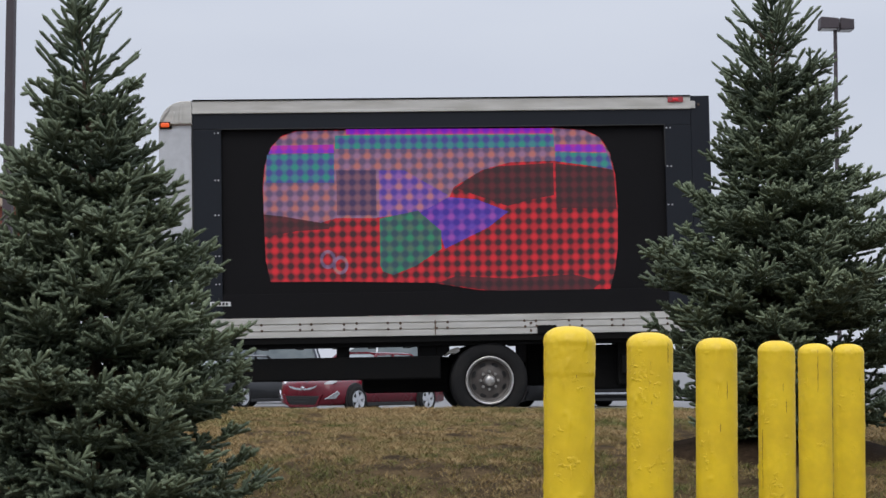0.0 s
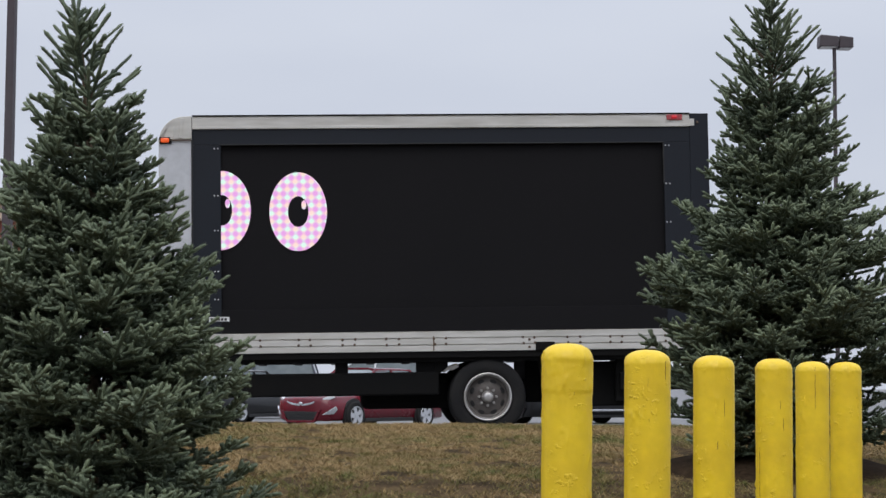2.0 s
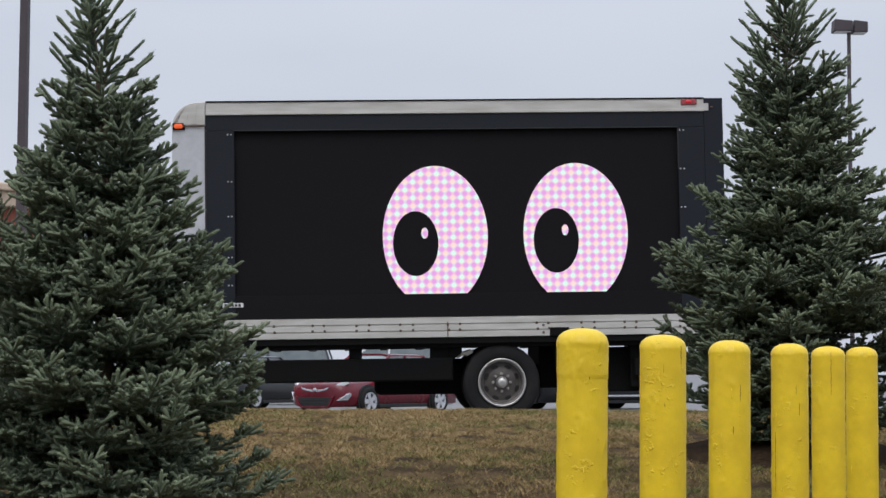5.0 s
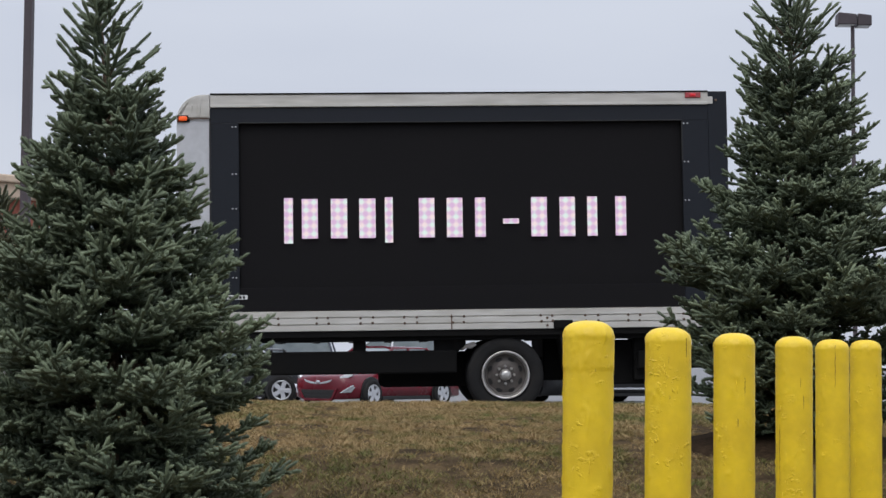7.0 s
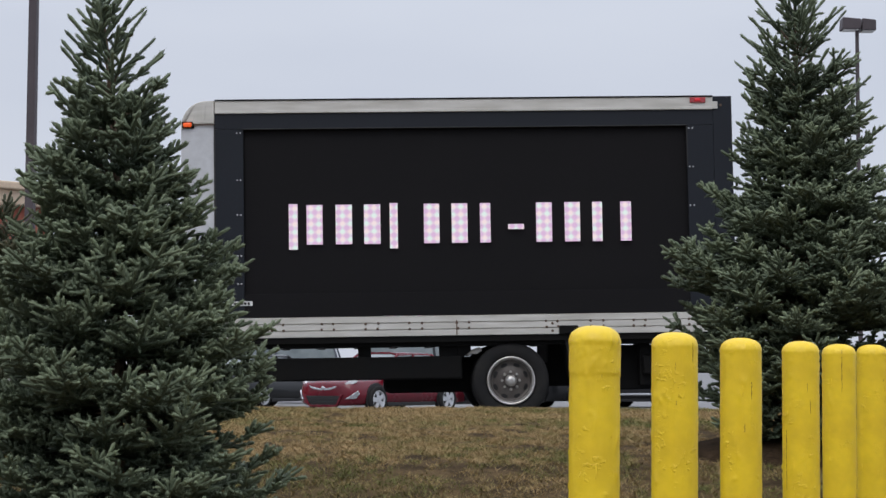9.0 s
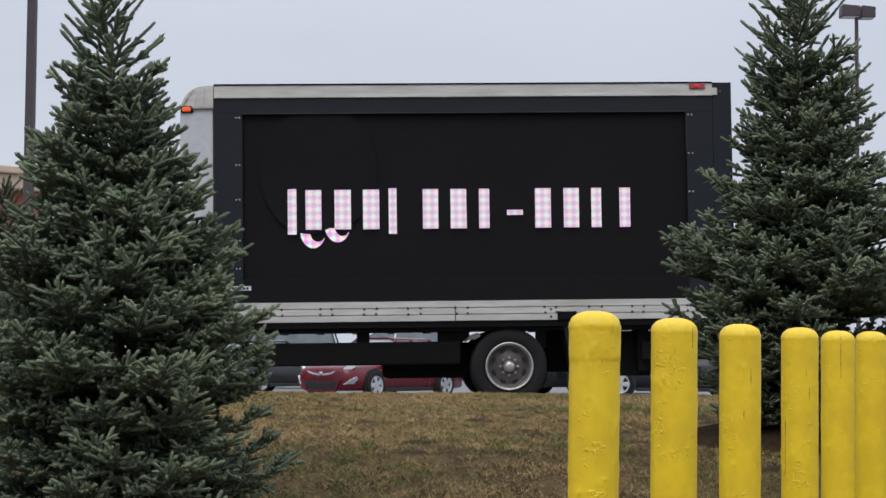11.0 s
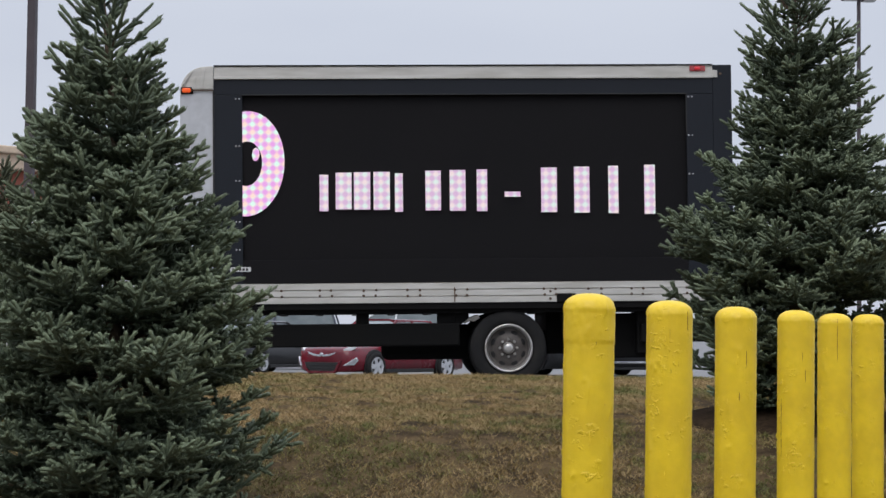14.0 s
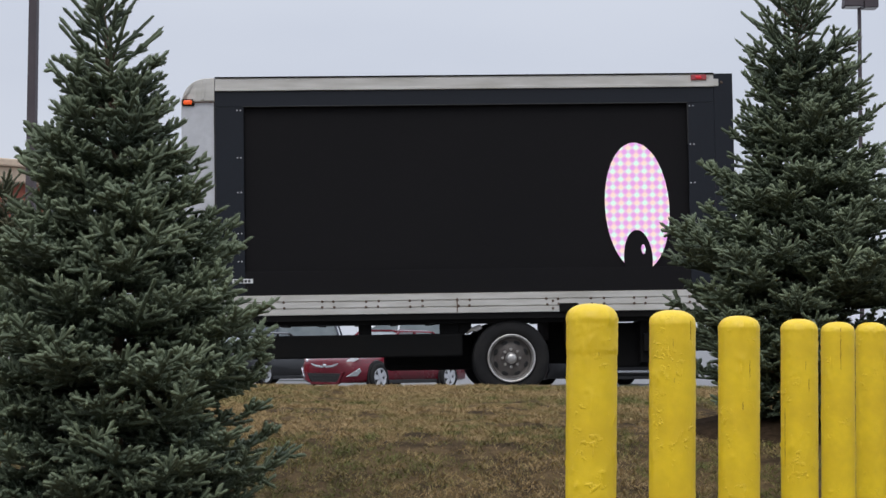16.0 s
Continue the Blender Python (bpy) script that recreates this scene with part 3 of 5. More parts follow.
# ---- yellow bollards ----
def bollard(x, y, top, seed, ledge=0.0, lean=(0, 0), cracks=(), r0=0.0870):
    """A concrete-filled pipe under many coats of paint: drips, lumps and, on one, a thicker sleeve round the head."""
    n, rows, low = 80, 190, 0.25
    h = top + low
    b = bmesh.new()
    prof = [(r0, -low + (h - 0.055) * i / rows) for i in range(rows + 1)]
    prof += [(r0 * math.cos(a) ** 0.8, top - 0.055 + 0.055 * math.sin(a) ** 0.9) for a in [math.radians(6 * i) for i in range(1, 15)]]
    rings = []
    for r, z in prof:
        ring = []
        for k in range(n):
            a = 2 * math.pi * k / n
            p = Vector((math.cos(a) * 0.5, math.sin(a) * 0.5, z * 2.0)) * 3.0 + Vector((seed * 7.3, 0, 0))
            lump = 0.0005 * noise.noise(p * 1.2)
            blot = max(0.0, noise.noise(p * 2.7) - 0.20) * max(0.0, noise.noise(p * 0.8 + Vector((3, 1, seed)))) * 0.018
            drip = max(0.0, noise.noise(Vector((a * 4.5, z * 1.3, seed))) - 0.34) * 0.003
            scab = max(0.0, noise.noise(p * 7.0 + Vector((0, 9, seed))) - 0.15) * max(0.0, noise.noise(p * 1.5 + Vector((8, 2, seed))) + 0.05) * 0.012
            wrinkle = 0.0003 * (1 - abs(noise.noise(Vector((a * 3.0, z * 16.0, seed * 3.1))))) ** 4
            head = max(0.0, 1 - (top - z) / (0.15 if ledge else 0.075))
            crust = (0.0030 * noise.noise(p * 8) + 0.0016 * noise.noise(p * 17)) * head ** 0.5
            rr = r + (lump + blot + drip + crust + scab + wrinkle) * (r / r0)
            rim = top - 0.052 + 0.006 * noise.noise((math.cos(a) * 3, math.sin(a) * 3, seed + 5))
            rr += 0.0012 * (r / r0) * max(0.0, 1 - abs(z - rim) / 0.008)
            if ledge and z > top - ledge + 0.009 * noise.noise((math.cos(a) * 3, math.sin(a) * 3, seed)):
                rr += 0.0020 * (r / r0)
            ring.append(b.verts.new((rr * math.cos(a), rr * math.sin(a), z)))
        rings.append(ring)
    for a, c in zip(rings, rings[1:]):
        for i in range(n):
            b.faces.new((a[i], a[(i + 1) % n], c[(i + 1) % n], c[i]))
    b.faces.new(rings[-1])
    ob = part("bollard", b, M_YELLOW, smooth=True, at=pose(x, y, 0, lean[0], lean[1]))
    tagged(ob, "lumpy yellow-painted steel bollard in a row on the lawn" if not ledge else "yellow-painted steel bollard with a thicker painted sleeve round its head", "bollard", "row of yellow bollards")
    rng = random.Random(seed)
    for i in range(6):
        a, z = math.radians(rng.uniform(-150, -30)), rng.uniform(0.45, top - 0.09)
        drop = rng.choice((0.006, 0.012, 0.03, 0.05))
        wide = rng.uniform(0.0012, 0.0022)
        pts = [Vector(((r0 + 0.0004) * math.cos(a + 0.02 * math.sin(3 * q)), (r0 + 0.0004) * math.sin(a + 0.02 * math.sin(3 * q)), z - drop * q)) for q in (0, 0.3, 0.6, 0.85, 1)]
        part("paint_run", tube(pts, [wide * 0.3, wide * 0.7, wide, wide * 1.2, wide * 0.5], 6), M_YELLOW, ob, smooth=True)
    for ang, z0, z1, w in cracks:
        pts, k = [], 10
        for i in range(k + 1):
            z = z0 + (z1 - z0) * i / k
            a = math.radians(ang) + 0.012 * math.sin(i * 2.1 + seed)
            pts.append(Vector(((r0 + 0.0006) * math.cos(a), (r0 + 0.0006) * math.sin(a), z)))
        part("rust_crack", tube(pts, [w * (0.4 + 0.6 * math.sin(math.pi * (i + 0.5) / (k + 1))) for i in range(k + 1)], 5), M_RUST, ob, "thin rusty crack in the paint")
    return ob


bollard(0.402, 6.06, 1.205, 1, r0=0.0838, ledge=0.165, lean=(0, 0.5), cracks=[(-78, 1.035, 1.06, 0.0012), (-100, 1.05, 1.075, 0.001), (-172, 1.04, 1.055, 0.003)])
bollard(0.767, 6.895, 1.202, 2, lean=(0, 0.3), cracks=[(-46, 1.09, 1.16, 0.0016), (-95, 1.06, 1.09, 0.001), (-92, 0.93, 0.945, 0.001)])
bollard(1.143, 7.728, 1.197, 3, lean=(0, 0.3), cracks=[(-68, 0.93, 1.01, 0.0016), (-85, 1.008, 1.012, 0.002), (-88, 0.80, 0.835, 0.0018)])
bollard(1.569, 8.657, 1.200, 4, lean=(0, 0.2), cracks=[(-150, 0.50, 0.78, 0.002), (-70, 0.86, 0.92, 0.0016), (-80, 0.96, 1.0, 0.0012)])
bollard(1.927, 9.516, 1.200, 5, lean=(0, 0.2), cracks=[(-92, 0.95, 1.17, 0.0018), (-20, 0.7, 1.1, 0.001)])
bollard(2.251, 10.189, 1.208, 6, lean=(0, 0.2), cracks=[(-60, 1.0, 1.06, 0.001)])

# ---- spruces ----
def needle_mesh(name, shoots, mat, rng, needles=40, length=0.0190, width=0.0046):
    """All needles of a crown: each shoot (start, direction, length, tone) becomes a blunt bottle brush of flat needles round a dense core."""
    p0 = np.array([t[0] for t in shoots])
    d = np.array([t[1] for t in shoots])
    ln = np.array([t[2] for t in shoots])
    tone = np.array([t[3] for t in shoots])
    k = len(shoots)
    cnt = np.maximum(10, (needles * ln / 0.07).astype(int))
    idx = np.repeat(np.arange(k), cnt)
    n = len(idx)
    s = rng.random(n)
    side = np.cross(d, np.array([0.13, 0.21, 1.0]))
    side /= np.linalg.norm(side, axis=1)[:, None] + 1e-9
    up = np.cross(side, d)
    phi = rng.random(n) * 2 * np.pi
    radial = side[idx] * np.cos(phi)[:, None] + up[idx] * np.sin(phi)[:, None]
    radial[:, 2] += 0.22
    fwd = 0.50 + 1.3 * np.clip((s - 0.72) / 0.28, 0, 1) ** 1.5 + rng.normal(0, 0.14, n)
    nd = d[idx] * fwd[:, None] + radial
    nd /= np.linalg.norm(nd, axis=1)[:, None]
    base = p0[idx] + d[idx] * (s * ln[idx])[:, None]
    le = length * (0.75 + 0.45 * rng.random(n))
    tip = base + nd * le[:, None]
    wv = np.cross(nd, rng.normal(size=(n, 3)))
    wv /= np.linalg.norm(wv, axis=1)[:, None] + 1e-9
    wv *= (width * (0.7 + 0.5 * rng.random(n)))[:, None]
    verts = np.empty((n, 3, 3))
    verts[:, 0], verts[:, 1], verts[:, 2] = base + wv * 0.55, tip, base - wv * 0.55
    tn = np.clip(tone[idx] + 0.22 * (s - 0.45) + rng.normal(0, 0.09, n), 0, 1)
    core = np.empty((k, 9, 3))
    fat = rng.uniform(0.85, 1.2, k)
    for ring, (share, rad) in enumerate(((0.0, 0.0085), (0.88, 0.0105))):
        for c in range(4):
            a = 2 * np.pi * c / 4 + 0.6 * ring
            core[:, ring * 4 + c] = p0 + d * (ln * share)[:, None] + (side * np.cos(a) + up * np.sin(a)) * (rad * fat)[:, None]
    core[:, 8] = p0 + d * (ln + 0.009)[:, None]
    tri = []
    for c in range(4):
        e, g = c, (c + 1) % 4
        tri += [(e, g, g + 4), (e, g + 4, e + 4), (4 + e, 4 + g, 8)]
    tri = np.array(tri)
    index = (tri[None] + 3 * n + 9 * np.arange(k)[:, None, None]).reshape(-1)
    index = np.concatenate([np.arange(3 * n), index]).astype(np.int32)
    faces = n + k * len(tri)
    # cores a quarter lower in tone: shade between the needles, put into the colour
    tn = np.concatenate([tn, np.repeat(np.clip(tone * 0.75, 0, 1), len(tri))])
    me = bpy.data.meshes.new(name)
    me.vertices.add(3 * n + 9 * k)
    me.vertices.foreach_set("co", np.concatenate([verts.reshape(-1), core.reshape(-1)]))
    me.loops.add(3 * faces)
    me.loops.foreach_set("vertex_index", index)
    me.polygons.add(faces)
    me.polygons.foreach_set("loop_start", np.arange(0, 3 * faces, 3, dtype=np.int32))
    at = me.attributes.new("tone", "FLOAT", "FACE")
    at.data.foreach_set("value", tn.astype(np.float32))
    me.update(calc_edges=True)
    me.materials.append(mat)
    return me


def unit(v):
    return v / (np.linalg.norm(v) + 1e-9)


def spruce(base, height, girth, seed, label, lean=0.0, clear=0.15, mat=M_NEEDLE, gap=0.132, needles=34, bare_top=0.22, limbs=11, east=0.0):
    """A young spruce: trunk, tiers of limbs that lie flat below and rise near the top, and flat pads of blunt shoots at their outer ends.
    girth: pairs of (height, reach) from the ground up."""
    rng = np.random.default_rng(seed)
    tree = thing("spruce_tree", label, "tree", pose(*base), "spruces on the lawn")
    axis = lambda z: np.array([lean * (z / height) ** 5, 0.0, z])
    zs = [height * i / 14 for i in range(15)]
    part("trunk", tube([Vector(axis(z) - (np.array([0, 0, 0.15]) if z == 0 else 0)) for z in zs], [0.055 * height / 3 * (1 - z / height) ** 0.9 + 0.005 for z in zs], 10), M_BARK, tree, "rough brown bark", smooth=True)
    gz, gr = zip(*girth)
    shoots = []

    def spray(p, dirn, length, tone, flat):
        """A side branch with blunt shoots on both sides and above, longest near its base."""
        m = max(1, int(length / 0.043))
        step = length / m
        for q in range(m):
            u = (q + 1) / m
            # inner shade in the tone: dark at the spray's base, paler fresh growth outwards
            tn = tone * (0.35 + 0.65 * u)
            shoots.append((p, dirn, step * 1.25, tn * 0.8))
            across = unit(np.cross(dirn, [0, 0, 1]))
            for sg in (-1, 1):
                if rng.random() < 0.86:
                    td = unit(dirn * 0.60 + across * sg * (0.65 + 0.4 * rng.random()) + np.array([0, 0, flat + rng.normal(0, 0.36)]))
                    shoots.append((p + dirn * step * rng.random(), td, (0.032 + 0.030 * rng.random()) * (1.15 - 0.35 * u), tn * (0.85 + 0.3 * rng.random())))
            if rng.random() < 0.42:
                td = unit(dirn * 0.6 + across * rng.normal(0, 0.35) + np.array([0, 0, 0.75]))
                shoots.append((p + dirn * step * 0.5, td, 0.04 + 0.03 * rng.random(), tn * 1.05))
            p = p + dirn * step
            dirn = unit(dirn + np.array([0, 0, 0.035]))
        shoots.append((p, dirn, 0.030 + 0.015 * rng.random(), tone * 1.1))

    z = clear
    while z < height - 0.10:
        f = 1 - z / height
        high = f < bare_top
        count = limbs + int(rng.integers(0, 3)) if f > 0.35 else (5 if high else 8)
        turn = rng.random() * 6.28
        tier = 1.0 if high else rng.uniform(0.84, 1.06)
        for k in range(count):
            az = turn + 2 * np.pi * k / count + rng.normal(0, 0.18)
            rise = float(np.interp(f, [0.0, 0.10, bare_top, 0.45, 0.75, 1.0], [1.0, 0.80, 0.62, 0.28, 0.06, -0.08])) + rng.normal(0, 0.09)
            z0 = z + rng.normal(0, 0.035)
            long = tier * (0.76 + 0.30 * rng.random() ** 0.8 + (0.14 if rng.random() < 0.06 else 0.0))
            reach = 0.3
            for _ in range(4):
                reach = max(0.05, 0.5 * reach + 0.5 * (float(np.interp(z0 + np.tan(rise) * reach, gz, gr)) * long * (1 + (0.0 if high else east) * max(0.0, np.cos(az))) - 0.055))
            out = np.array([np.cos(az), np.sin(az), 0.0])
            lat = np.array([-out[1], out[0], 0.0])
            start = axis(max(0.03, z0))
            L = reach / np.cos(rise)
            npt = max(4, int(L / 0.075))
            line = np.array([start + out * reach * s + np.array([0, 0, np.tan(rise) * reach * s - 0.10 * f * reach * np.sin(np.pi * s) + 0.10 * reach * max(0.0, s - 0.7) ** 2 * 9 * f])
                             for s in [i / npt for i in range(npt + 1)]])
            if L > 0.14:
                thin = line[:: max(1, npt // 5)]
                part("limb", tube([Vector(p) for p in thin], [0.003 + 0.010 * min(1, L) * (1 - i / len(thin)) for i in range(len(thin))], 5), M_BARK, tree)
            hue = rng.normal(0, 0.07)
            for i in range(npt):
                s = i / npt
                fw = unit(line[i + 1] - line[i])
                # shade near the trunk painted through tone, along with paler young outer shoots
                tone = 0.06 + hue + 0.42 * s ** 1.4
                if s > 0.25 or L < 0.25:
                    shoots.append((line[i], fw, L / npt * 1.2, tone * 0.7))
                if high or L < 0.22:
                    for sg in (-1, 1):
                        if rng.random() < 0.72 and s > 0.10:
                            td = unit(fw * 0.8 + lat * sg * 0.7 + np.array([0, 0, rng.normal(0.05, 0.25)]))
                            size = (0.30 * L * (1 - s) + 0.035) * (0.8 + 0.5 * rng.random())
                            if size > 0.10:
                                spray(line[i], td, size, 0.36 + hue, 0.05)
                            else:
                                shoots.append((line[i], td, size + 0.015, 0.32 + hue))
                    continue
                if s < 0.12:
                    continue
                width = (0.40 * L * (1 - s) ** 0.8 + 0.05) * (0.75 + 0.5 * rng.random())
                for sg in (-1, 1):
                    if rng.random() < 0.90:
                        td = unit(fw * 0.75 + lat * sg * 0.85 + np.array([0, 0, rng.normal(-0.02, 0.20)]))
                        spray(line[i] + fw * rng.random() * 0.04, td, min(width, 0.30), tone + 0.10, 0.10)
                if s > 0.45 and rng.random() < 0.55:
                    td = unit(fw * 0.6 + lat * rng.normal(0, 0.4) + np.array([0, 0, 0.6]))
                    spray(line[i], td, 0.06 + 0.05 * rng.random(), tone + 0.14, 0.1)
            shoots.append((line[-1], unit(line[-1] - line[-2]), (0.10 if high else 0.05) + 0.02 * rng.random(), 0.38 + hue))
        z += gap * (0.75 if high else 0.55 + 0.45 * f) * (0.8 + 0.4 * rng.random())
    for i in range(7):
        shoots.append((axis(height - 0.33 + 0.05 * i), unit(axis(height) - axis(height - 0.2)), 0.058, 0.22))
    for k in range(5):
        a = 6.28 * k / 5 + 0.5
        shoots.append((axis(height - 0.14), unit(np.array([np.cos(a), np.sin(a), 0.9])), 0.15, 0.26))
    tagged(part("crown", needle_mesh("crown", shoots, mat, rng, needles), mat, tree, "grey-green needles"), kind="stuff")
    return tree


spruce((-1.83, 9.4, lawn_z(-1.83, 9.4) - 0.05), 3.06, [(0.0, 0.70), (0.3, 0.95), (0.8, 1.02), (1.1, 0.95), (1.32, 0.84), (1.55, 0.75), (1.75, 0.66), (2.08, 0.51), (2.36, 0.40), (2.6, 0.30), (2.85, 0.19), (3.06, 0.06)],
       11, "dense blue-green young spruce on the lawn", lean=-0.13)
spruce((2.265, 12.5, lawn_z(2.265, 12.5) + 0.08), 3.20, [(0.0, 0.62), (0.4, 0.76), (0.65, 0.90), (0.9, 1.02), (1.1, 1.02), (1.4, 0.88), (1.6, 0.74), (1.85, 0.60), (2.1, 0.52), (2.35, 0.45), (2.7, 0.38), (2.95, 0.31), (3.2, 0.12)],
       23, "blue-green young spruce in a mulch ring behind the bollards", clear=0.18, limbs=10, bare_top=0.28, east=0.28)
spruce((-3.35, 13.0, lawn_z(-3.35, 13.0) - 0.02), 1.80, [(0.0, 0.8), (0.5, 0.80), (1.0, 0.60), (1.5, 0.32), (1.8, 0.08)], 5, "small spruce with browned needles beside a taller one", mat=M_NEEDLE_OLD, needles=22)


def mulch(x, y, r, seed):
    b = bmesh.new()
    c = b.verts.new((x, y, lawn_z(x, y) + 0.13))
    prev = []
    for ring in range(1, 9):
        cur = []
        for k in range(40):
            a = 2 * math.pi * k / 40
            rr = r * ring / 8 * (1 + 0.10 * noise.noise((math.cos(a) * 1.5, math.sin(a) * 1.5, seed)))
            px, py = x + rr * math.cos(a), y + rr * math.sin(a)
            lift = 0.13 * (1 - (ring / 8) ** 2) - (0.03 if ring == 8 else 0) + 0.02 * noise.noise((px * 7, py * 7, seed))
            cur.append(b.verts.new((px, py, lawn_z(px, py) + lift)))
        for k in range(40):
            b.faces.new((c, cur[k], cur[(k + 1) % 40]) if ring == 1 else (prev[k], cur[k], cur[(k + 1) % 40], prev[(k + 1) % 40]))
        prev = cur
    tagged(part("mulch_ring", b, M_MULCH, smooth=True), "dark mulch ring round a spruce", "mulch", kind="structure")


mulch(2.30, 12.7, 0.92, 1)


# ---- grass ----
def grass():
    rng = np.random.default_rng(7)
    n = 330000
    x = rng.uniform(-3.4, 4.0, n)
    y = 8.6 + (17.45 - 8.6) * rng.random(n) ** 0.85
    patch = np.array([0.5 * noise.noise((a * 1.3, b * 0.9, 2.0)) + 0.9 * noise.noise((a * 4.6, b * 2.6, 5.0)) + 0.6 * noise.noise((a * 11.0, b * 6.0, 8.0)) for a, b in zip(x, y)])
    keep = patch + rng.normal(0, 0.20, n) > -0.30
    x, y, patch = x[keep], y[keep], patch[keep]
    n = len(x)
    z = np.array([lawn_z(a, b) for a, b in zip(x, y)])
    ang = rng.random(n) * 2 * np.pi
    h = rng.uniform(0.006, 0.030, n) * (1 + 0.5 * np.clip(patch, -0.5, 1))
    bend = rng.normal(0, 1.3, (n, 2)) * h[:, None]
    w = rng.uniform(0.0024, 0.0050, n)
    v = np.empty((n, 3, 3))
    v[:, 0] = np.stack([x - w * np.cos(ang), y - w * np.sin(ang), z - 0.004], 1)
    v[:, 1] = np.stack([x + w * np.cos(ang), y + w * np.sin(ang), z - 0.004], 1)
    v[:, 2] = np.stack([x + bend[:, 0], y + bend[:, 1], z + h], 1)
    tuft = np.array([noise.noise((a * 7.0, b * 4.5, 3.0)) for a, b in zip(x, y)])
    near = np.clip((13.6 - y) / 3.5, 0, 1)
    green = np.array([noise.noise((a * 0.8 + 9, b * 0.9, 1.0)) for a, b in zip(x, y)])
    tone = np.clip(0.16 + 0.9 * green + 1.0 * tuft + 0.45 * near + rng.normal(0, 0.22, n), 0, 1)
    me = bpy.data.meshes.new("grass")
    me.vertices.add(3 * n)
    me.vertices.foreach_set("co", v.reshape(-1))
    me.loops.add(3 * n)
    me.loops.foreach_set("vertex_index", np.arange(3 * n, dtype=np.int32))
    me.polygons.add(n)
    me.polygons.foreach_set("loop_start", np.arange(0, 3 * n, 3, dtype=np.int32))
    me.attributes.new("tone", "FLOAT", "FACE").data.foreach_set("value", tone.astype(np.float32))
    me.update(calc_edges=True)
    tagged(part("grass", me, M_GRASS), "thin brown and olive dormant grass", "grass", kind="stuff")


grass()

# ---- lamp poles and a shop behind ----
def lamp_pole(x, y, height, radius, heads, label):
    t = thing("lamp_pole", label, "lamp pole", pose(x, y, along(FALL, y)))
    part("pole", lathe([(radius * 1.1, 0), (radius, 0.05), (radius * 0.8, height), (0, height)], 4 if radius > 0.1 else 16, m=pose(0, 0, 0, 0, 0, 40)), M_POLE, t)
    part("base", lathe([(0.3, -0.2), (0.3, 0.6), (0, 0.6)], 20), M_KERB, t, "concrete footing")
    for dx, w, dy in heads:
        h = part("lamp_head", prism([(dx - w, height - 0.32), (dx + w, height - 0.32), (dx + w, height + 0.06), (dx - w * 0.9, height + 0.12)], dy - 0.3, dy + 0.3, 0.03), M_POLE, t, "bronze shoebox lamp head")
        part("lens", box(dx - w * 0.8, dx + w * 0.8, dy - 0.25, dy + 0.25, height - 0.335, height - 0.318), M_WHITE, h)
    part("arm", box(-0.25, 0.35, -0.05, 0.05, height - 0.15, height - 0.06, 0.01), M_POLE, t)
    return t


lamp_pole(14.12, 65.0, 13.72, 0.085, [(-0.25, 0.34, 0.0), (0.42, 0.26, 0.2)], "slim bronze car park lamp pole with two heads")
lamp_pole(-7.77, 32.0, 12.0, 0.115, [(-0.5, 0.35, 0), (0.5, 0.35, 0)], "dark square lamp pole beside the spruces")


def shop():
    t = thing("shop_building", "red brick shop with a beige cornice behind the car park", "building", pose(-14.5, 66.0, 0.0, 0, 0, 42))
    part("wall", box(-40, 0, 0, 12, -0.3, 6.9), M_BRICK, t, "red brick wall")
    part("cornice", box(-40.3, 0.3, -0.35, 12.3, 6.9, 7.45, 0.06), M_STUCCO, t, "beige cornice")
    part("cornice_lip", box(-40.5, 0.5, -0.55, 12.5, 7.45, 7.72, 0.05), M_STUCCO, t)
    part("band", box(-40.1, 0.1, -0.10, 12.1, 4.6, 5.3, 0.03), M_STUCCO, t, "beige band")
    part("lit_sign", box(-3.13, -2.73, -0.12, -0.02, 4.76, 5.02, 0.02), M_GREEN, t, "small lit green sign")
    part("roof", box(-39.5, -0.5, 0.5, 11.5, 7.2, 7.5), M_KERB, t)
    return t


shop()

# ---- what the display shows: flat lit pieces that slide behind its frame ----
HIDE_Y = 0.20
EYE_SIZES = [(0.266, 0.345), (0.36, 0.493), (0.485, 0.673), (0.62, 0.853), (0.69, 0.94), (0.75, 1.02), (0.81, 1.135), (0.83, 1.38), (1.135, 1.53), (0.70, 1.40)]
PUPIL_SIZES = [(0.17, 0.22), (0.15, 0.22), (0.20, 0.28), (0.22, 0.33), (0.28, 0.41), (0.30, 0.44), (0.33, 0.48), (0.45, 0.66), (0.49, 0.70), (0.31, 0.62)]


def disc(w, h, n=72):
    return prism([(w / 2 * math.cos(2 * math.pi * i / n), h / 2 * math.sin(2 * math.pi * i / n)) for i in range(n)], 0, 0.0006)


